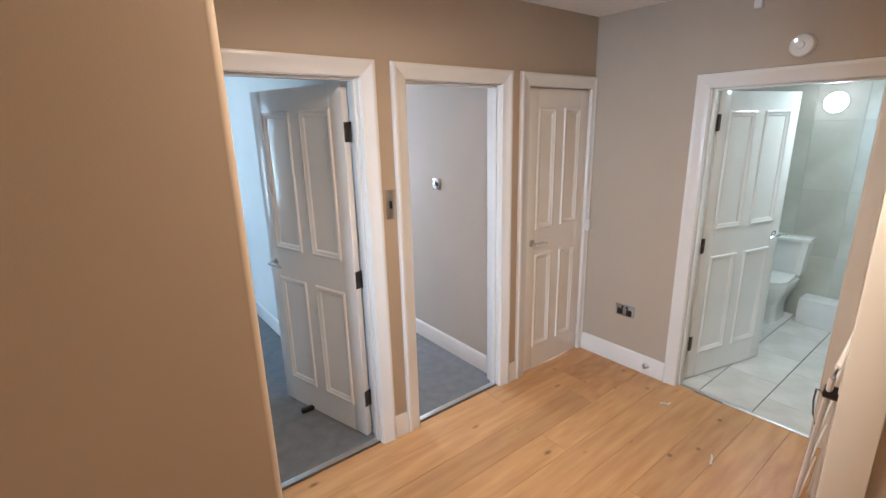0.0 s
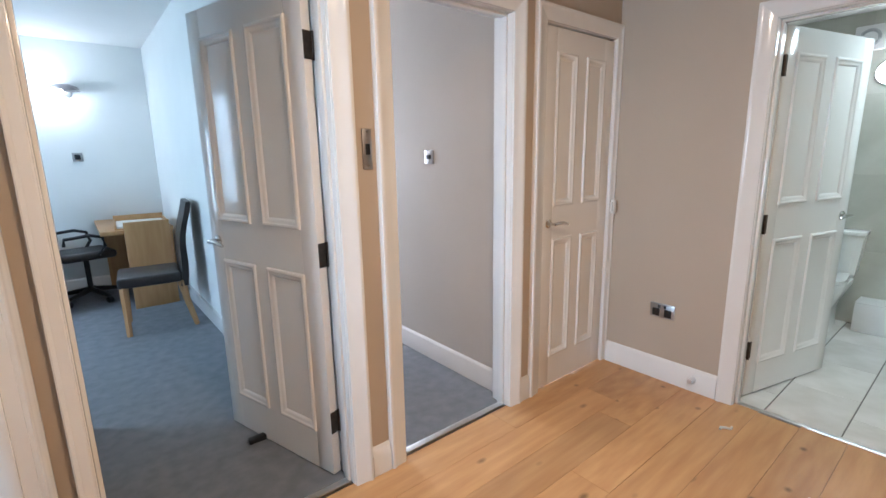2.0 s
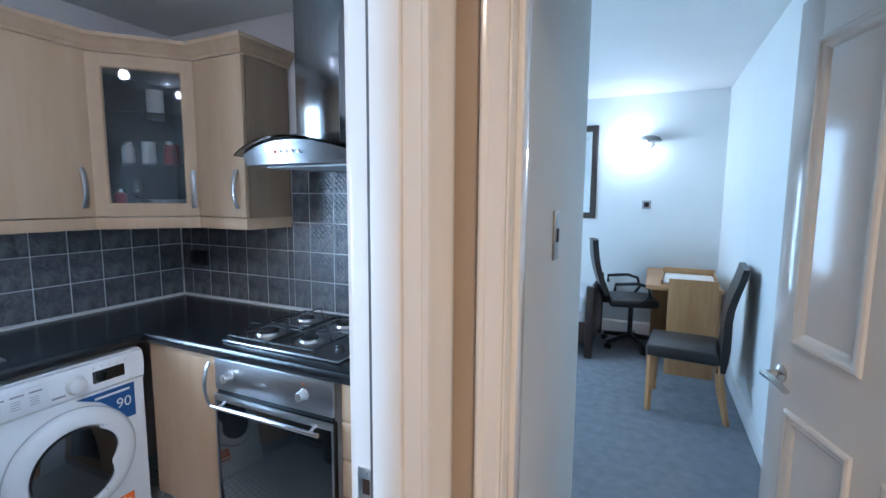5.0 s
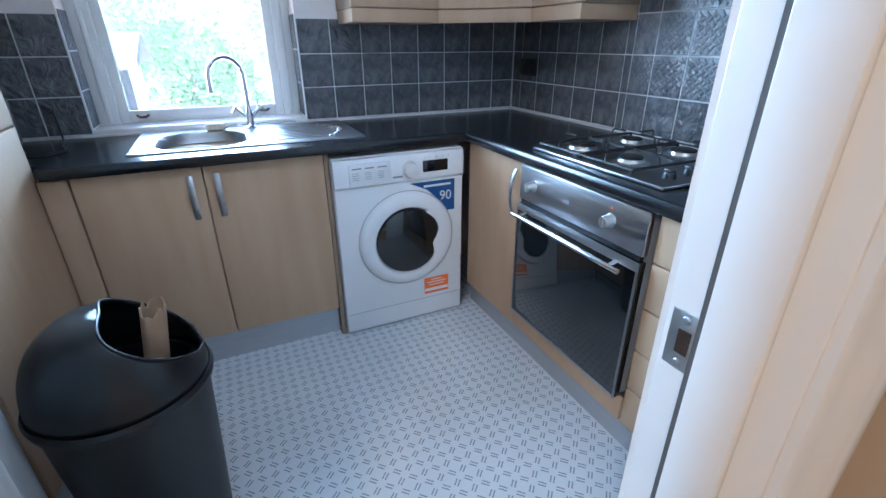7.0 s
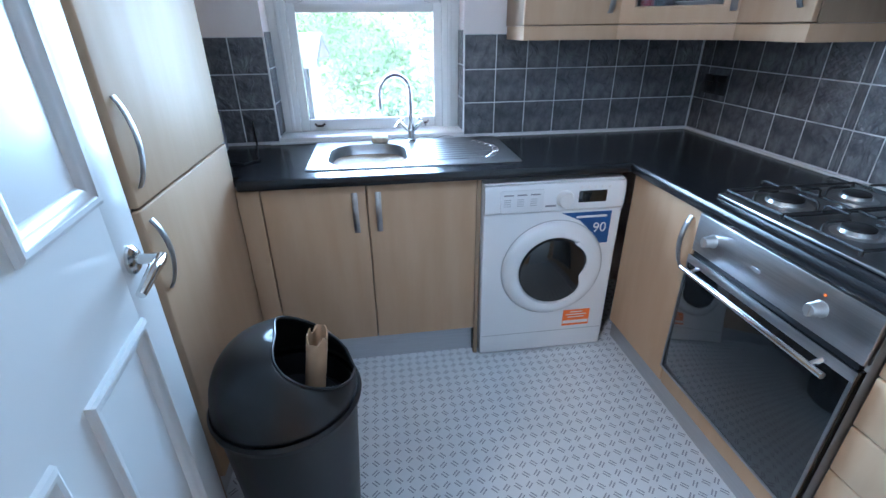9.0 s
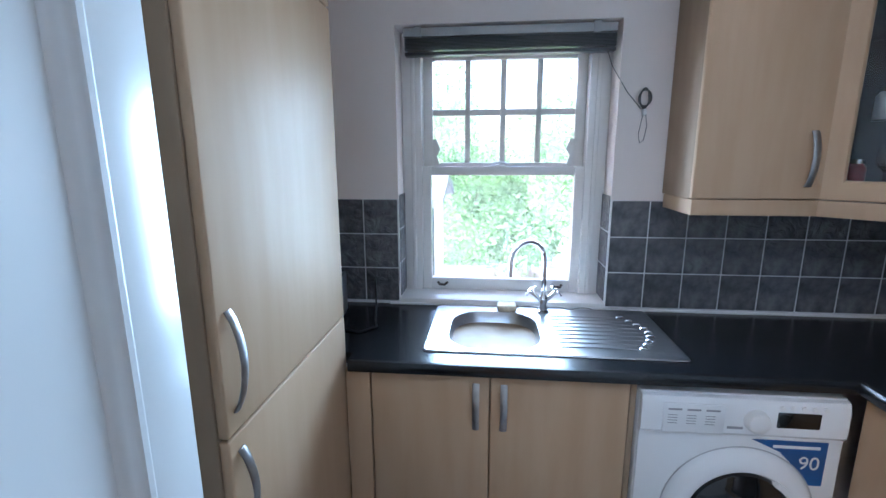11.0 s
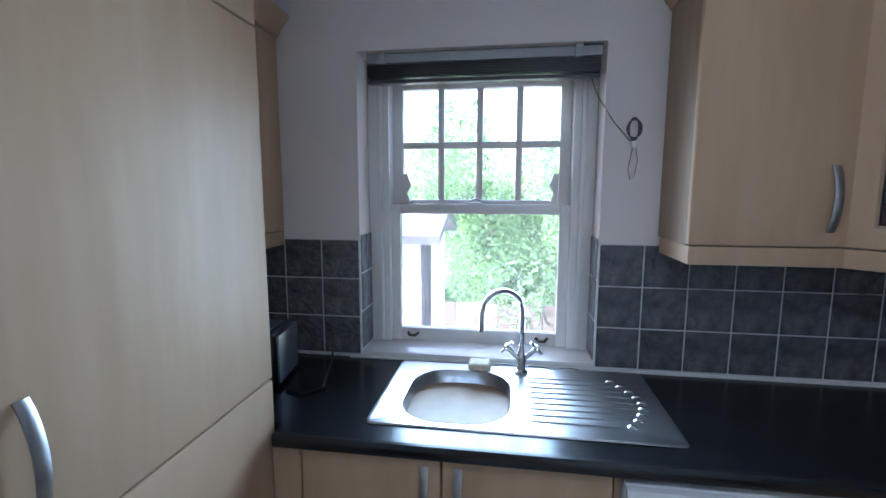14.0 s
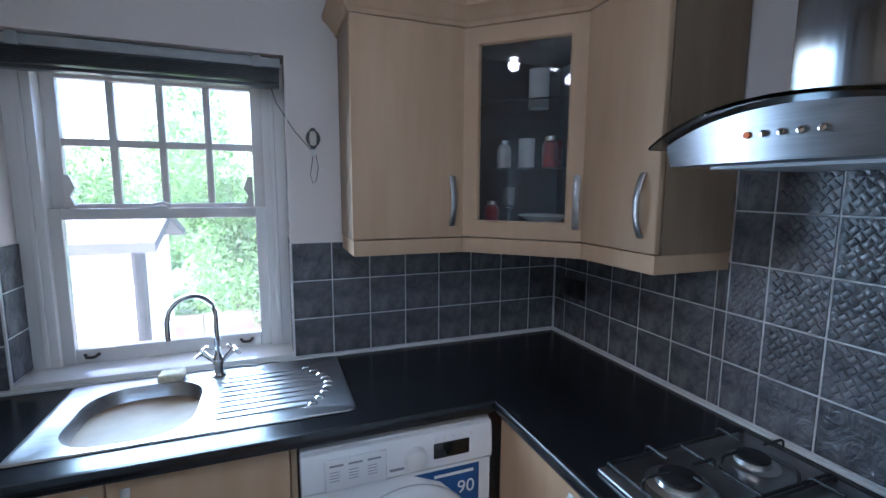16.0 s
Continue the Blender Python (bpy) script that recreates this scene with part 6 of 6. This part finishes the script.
def airer():
    """A folded airer: two flat frames of white tube, side by side, leaning along the wall."""
    a = thing("clothes_airer", "folded white tubular clothes airer leaning along the hall wall", "clothes airer")
    low, high = Vector((2.10, 0, 0.03)), Vector((1.66, 0, 1.00))
    for y0, y1 in ((0.195, 0.085), (0.135, 0.055)):
        bm = bmesh.new()
        out = Vector((0.28, 0, 0.14))
        tube(bm, [low + Vector((0, y0, 0)), high + Vector((0, y1, 0)), high + Vector((0.03, y1 - 0.003, 0.03)), high + out * 0.9 + Vector((0, y1 - 0.006, 0.01)), high + out + Vector((0, y1 - 0.006, -0.03)), low + out + Vector((0, y0 - 0.01, -0.13))], 0.0095, 8)
        f = part("frame", bm, WHITE_PLASTIC, a)
        for q in range(4):
            k = 0.12 + 0.25 * q
            p = low.lerp(high, k) + Vector((0, y0 + (y1 - y0) * k, 0))
            bm = bmesh.new()
            tube(bm, [p, p + out * 0.98], 0.004, 6)
            part("rail", bm, WHITE_PLASTIC, f)
        bm = bmesh.new()
        tube(bm, [low + Vector((0.014, y0, -0.030)), low + Vector((-0.030, y0, 0.058))], 0.014, 10)
        part("foot", bm, BLACK_PLASTIC, f, "black rubber foot")
    bm = bmesh.new()
    tube(bm, [(1.70, 0.105, 0.93), (1.70, 0.040, 0.93)], 0.024, 16)
    hub = part("hinge_hub", bm, BLACK_PLASTIC, a, "black plastic hinge hub")
    bm = bmesh.new()
    tube(bm, [(1.70, 0.111, 0.93), (1.70, 0.104, 0.93)], 0.016, 16)
    part("hub_cap", bm, CHROME, hub, "chrome hub cap")
    bm = bmesh.new()
    tube(bm, [(1.71, 0.10, 0.92), (1.75, 0.135, 0.90), (1.80, 0.145, 0.83), (1.81, 0.14, 0.77), (1.79, 0.125, 0.74)], 0.003, 6)
    part("cord", bm, CABLE, a, "thin dark cord loop")


airer()
for k, (x, y, rz, ln) in enumerate(((2.30, 0.60, 20, 0.09), (2.62, 1.02, -30, 0.07))):
    bm = bmesh.new()
    pts = [(-ln / 2 + ln * q / 6, 0.012 * math.sin(q * 1.1) * (1 if k else 0.2), 0.006 + 0.004 * (q % 2) * k) for q in range(7)]
    tube(bm, pts, 0.006, 8)
    d = part("paper_scrap", bm, PAPER)
    d.matrix_world = pose(x, y, 0.0, 0, 0, rz)
    tagged(d, "white offcut lying on the oak floor", "offcut", "offcuts on the hall floor")

bm = bmesh.new()
lathe(bm, [(0, 0), (0.026, 0), (0.027, 0.012), (0.025, 0.030), (0.017, 0.044), (0, 0.050)], 20, "z", (-0.80, 0.958, 0.004))
tagged(part("bottle_cap", bm, CAP_BLUE), "bright blue plastic cap on the vinyl beside the bin", "cap")


# ---- outside ----
solid("ground", B(-400, -12.5, -300, 300, -3.3, -3.2), GRASS, "grass garden below the windows", "ground")
yard = solid("pavement", B(-12.5, 12, -60, 60, -3.4, -3.18), PAVING, "pale paved yard below the kitchen window", "pavement")


def outhouse():
    h = thing("outbuilding", "pale painted brick outbuilding with a slate roof in the yard", "outbuilding", pose(-6.9, 0.22, -3.18))
    part("wall", B(1.2, 2.2, -3.2, 0.50, 0.0, 4.30), RENDER_WALL, h)
    part("corner_bricks", B(2.19, 2.215, 0.30, 0.51, 0.0, 3.55), BRICK, h, "red brick corner")
    bm = bmesh.new()
    rows = [[bm.verts.new((x, y, z)) for x, z in ((2.36, 4.34), (1.7, 4.55), (1.0, 4.34), (1.0, 4.27), (1.7, 4.47), (2.36, 4.26))] for y in (-3.35, 0.62)]
    for j in range(6):
        bm.faces.new((rows[0][j], rows[0][(j + 1) % 6], rows[1][(j + 1) % 6], rows[1][j]))
    bm.faces.new(rows[0])
    bm.faces.new(rows[1][::-1])
    part("roof", bm, ROOF, h, "grey slate roof")
    bm = bmesh.new()
    tube(bm, [(2.27, 0.48, 4.28), (2.27, 0.48, 0.0)], 0.05, 10)
    part("downpipe", bm, BLACK_PLASTIC, h, "black downpipe")


outhouse()
fence = thing("garden_fence", "grey timber fence across the back of the garden", "fence", pose(-13, 0, -3.2))
for k in range(14):
    part("board", B(-0.03, 0.03, -6 + k * 1.2, -6 + k * 1.2 + 1.18, 0, 1.6 + 0.02 * (k % 3)), BARK, fence)


def leaf_cloud(rng, n, centre, size, leaf):
    vs, fs = [], []
    lobes = [(Vector((rng.gauss(0, 0.45), rng.gauss(0, 0.45), rng.gauss(0, 0.40))), rng.uniform(0.28, 0.5)) for _ in range(16)]
    for _ in range(n):
        c, r = rng.choice(lobes)
        d = Vector((rng.gauss(0, 1), rng.gauss(0, 1), rng.gauss(0, 1))).normalized()
        p = c + d * r * rng.uniform(0.7, 1.05)
        p = Vector((p.x * size[0], p.y * size[1], p.z * size[2])) + Vector(centre)
        u = Vector((rng.gauss(0, 1), rng.gauss(0, 1), rng.gauss(0, 1))).normalized()
        v = u.cross(Vector((rng.gauss(0, 1), rng.gauss(0, 1), rng.gauss(0, 1)))).normalized()
        s = leaf * rng.uniform(0.6, 1.3)
        b = len(vs)
        vs += [p - u * s, p + v * s * 0.55, p + u * s, p - v * s * 0.55]
        fs.append((b, b + 1, b + 2, b + 3))
    return vs, fs


def tree(x, y, height, spread, seed, label):
    rng = random.Random(seed)
    t = thing("tree", label, "tree", pose(x, y, -3.25), group="garden trees")
    bm = bmesh.new()
    tube(bm, [(0, 0, 0), (0.08, 0.05, height * 0.25), (-0.05, 0.1, height * 0.5), (0.05, 0, height * 0.8)], [0.22, 0.17, 0.12, 0.04], 10)
    for k in range(9):
        a = rng.uniform(0, 6.28)
        z = height * rng.uniform(0.28, 0.6)
        r = spread * rng.uniform(0.4, 0.8)
        tube(bm, [(0, 0, z), (r * 0.5 * math.cos(a), r * 0.5 * math.sin(a), z + r * 0.35), (r * math.cos(a), r * math.sin(a), z + r * 0.6)], [0.07, 0.045, 0.015], 6)
    part("trunk", bm, BARK, t)
    vs, fs = leaf_cloud(rng, 16000, (0, 0, height * 0.52), (spread, spread, height * 0.5), 0.085)
    me = bpy.data.meshes.new("crown")
    me.from_pydata(vs, [], fs)
    me.materials.append(LEAF)
    c = new("crown", me)
    c.parent = t
    return t


tree(-14.5, 4.2, 6.6, 2.9, 3, "leafy green tree behind the yard")
tree(-16.0, 0.6, 6.0, 2.4, 5, "leafy green tree beyond the outbuilding")
tree(-19.0, 8.5, 7.0, 3.2, 8, "leafy green tree further down the garden")
tree(-20.0, -4.5, 6.6, 3.0, 11, "tall leafy tree at the end of the garden")

# ---- floor boards, floor tiles and wall tiles ----
bm = bmesh.new()
box(bm, -0.9, 0.9, -0.094, 0.094, -0.012, 0.0, bevel=0.0008, seg=1)
board_mesh = mesh_of("floor_board", bm, OAK)
rng = random.Random(4)
y, row = -0.725, 0
while y < 1.93:
    x = -1.08 - rng.uniform(0, 1.5)
    while x < 2.95:
        a, b, c, d = max(x, -1.02), min(x + 1.8, 2.944), max(y, -0.64), min(y + 0.188, 1.93)
        if b - a > 0.05 and d - c > 0.02:
            ob = new("floor_board", board_mesh)
            ob.parent = hall_floor
            ob.matrix_basis = pose((a + b) / 2, (c + d) / 2, -0.0004 * rng.random()) @ Matrix.Diagonal(((b - a - 0.0008) / 1.8, (d - c - 0.0006) / 0.188, 1, 1))
        x += 1.8
    y += 0.1885
    row += 1

bm = bmesh.new()
box(bm, -0.004, 0.0, -0.1685, 0.1685, -0.2985, 0.2985, bevel=0.0012, seg=1)
wt_mesh = mesh_of("wall_tile", bm, BATH_TILE)
bath_east = bpy.data.objects["wall_bathroom_east"]
for i in range(8):
    for j in range(4):
        ob = new("wall_tile", wt_mesh)
        ob.parent = bath_east
        ob.matrix_basis = pose(4.9995, -0.45 + 0.34 * i, 0.30 + 0.601 * j)
bm = bmesh.new()
box(bm, -0.25, 0.25, -0.16, 0.16, -0.008, 0.0, bevel=0.0015, seg=1)
ft_mesh = mesh_of("floor_tile", bm, BATH_FLOOR)
for i in range(5):
    for j in range(8):
        x, y = 3.21 + 0.504 * i - (0.25 if j % 2 else 0), 0.14 + 0.326 * (j - 2)
        a, b, c, d = max(x - 0.25, 2.964), min(x + 0.25, 4.998), max(y - 0.16, -0.618), min(y + 0.16, 1.898)
        if b - a > 0.03 and d - c > 0.03:
            ob = new("floor_tile", ft_mesh)
            ob.parent = bath_floor
            ob.matrix_basis = pose((a + b) / 2, (c + d) / 2, 0.0) @ Matrix.Diagonal(((b - a) / 0.5, (d - c) / 0.32, 1, 1))

PITCH, SIZE = 0.1515, 0.1465


def tile_data(material):
    bm = bmesh.new()
    box(bm, -SIZE / 2, SIZE / 2, -0.0028, 0.0, -SIZE / 2, SIZE / 2, bevel=0.0014, seg=1)
    return mesh_of("tile", bm, material)


def plate_data():
    """A tile with a woven pattern of raised pads, laid at 45 degrees."""
    bm = bmesh.new()
    box(bm, -SIZE / 2, SIZE / 2, -0.0028, 0.0, -SIZE / 2, SIZE / 2, bevel=0.0014, seg=1)
    p, c = 0.0205, math.sqrt(0.5)
    for i in range(-6, 7):
        for j in range(-6, 7):
            x, z = (i - j) * p * c, (i + j) * p * c
            if max(abs(x), abs(z)) > SIZE / 2 - 0.011:
                continue
            a, b = (0.0115, 0.0070) if (i + j) % 2 else (0.0070, 0.0115)
            rings = []
            for k, y in ((1.0, -0.0026), (0.86, -0.0048), (0.50, -0.0058)):
                rings.append([bm.verts.new((x + (u * a - v * b) * k * c, y, z + (u * a + v * b) * k * c)) for u, v in ((-1, -1), (1, -1), (1, 1), (-1, 1))])
            for lo, hi in zip(rings, rings[1:]):
                for q in range(4):
                    bm.faces.new((lo[q], lo[(q + 1) % 4], hi[(q + 1) % 4], hi[q]))
            bm.faces.new(rings[-1])
    return mesh_of("tile", bm, TILE_PLATE)


PLAIN, RELIEF = tile_data(TILE), plate_data()


def tile_run(parent, place, u0, u1, v0, rows, start, relief=()):
    """Tiles in rows along u, from a joint at start; place gives the pose of a tile centre."""
    k = math.floor((u0 - start) / PITCH)
    while start + k * PITCH < u1 - 0.004:
        a, b = max(start + k * PITCH, u0), min(start + (k + 1) * PITCH, u1)
        for r in range(rows):
            if b - a > 0.012:
                ob = new("tile", RELIEF if (k, r) in relief else PLAIN)
                ob.parent = parent
                ob.matrix_basis = place((a + b) / 2, v0 + (r + 0.5) * PITCH) @ Matrix.Diagonal(((b - a - 0.005) / SIZE, 1, 1, 1))
        k += 1


tiling = thing("wall_tiling", "dark slate-grey relief tiles with pale joints over the worktop", "tiling", kind="structure")
part("grout_bed", B(-2.1995, -2.196, 0.252, WIN[0], WT + 0.002, 1.378), GROUT, tiling)
part("grout_bed", B(-2.1995, -2.196, WIN[1], 3.058, WT + 0.002, 1.378), GROUT, tiling)
part("grout_bed", B(-2.1955, -1.31, 3.0555, 3.0595, WT + 0.002, 1.378), GROUT, tiling)
part("grout_bed", B(-1.31, -0.069, 3.0555, 3.0595, WT + 0.002, 1.834), GROUT, tiling)
part("grout_bed", B(-2.34, -2.1995, WIN[0], WIN[0] + 0.003, WIN[2] + 0.016, 1.378), GROUT, tiling)
part("grout_bed", B(-2.34, -2.1995, WIN[1] - 0.003, WIN[1], WIN[2] + 0.016, 1.378), GROUT, tiling)
for y in (WIN[0] - 0.004, WIN[1] - 0.004):
    part("tile_trim", B(-2.1962, -2.1905, y, y + 0.008, WT + 0.006, 1.380, bevel=0.002), WHITE_PLASTIC, tiling, "white plastic tile trim")
Z0 = 0.9235


def west(u, v):
    return pose(-2.196, u, v, 0, 0, 90)


tile_run(tiling, west, 0.252, WIN[0] - 0.002, Z0, 3, WIN[0] - 0.002 - 5 * PITCH)
tile_run(tiling, west, WIN[1] + 0.002, 3.05, Z0, 3, WIN[1] + 0.002)
tile_run(tiling, lambda u, v: pose(u, 3.0555, v), -2.188, -1.31, Z0, 3, -1.198 - 7 * PITCH, {(5, 1), (6, 1), (6, 2), (5, 2)})
tile_run(tiling, lambda u, v: pose(u, 3.0555, v), -1.31, -0.071, Z0, 6, -1.198 - PITCH, {(k, r) for k in range(0, 9) for r in range(1, 6)} - {(0, 3), (0, 4), (3, 5), (1, 5), (6, 1), (7, 3)})
tile_run(tiling, lambda u, v: pose(u, WIN[0] + 0.003, v, 0, 0, 180), -2.336, -2.198, Z0 + 0.02, 3, -2.336)
tile_run(tiling, lambda u, v: pose(u, WIN[1] - 0.003, v, 0, 0, 0), -2.336, -2.198, Z0 + 0.02, 3, -2.336)
tiling.location = SHIFT
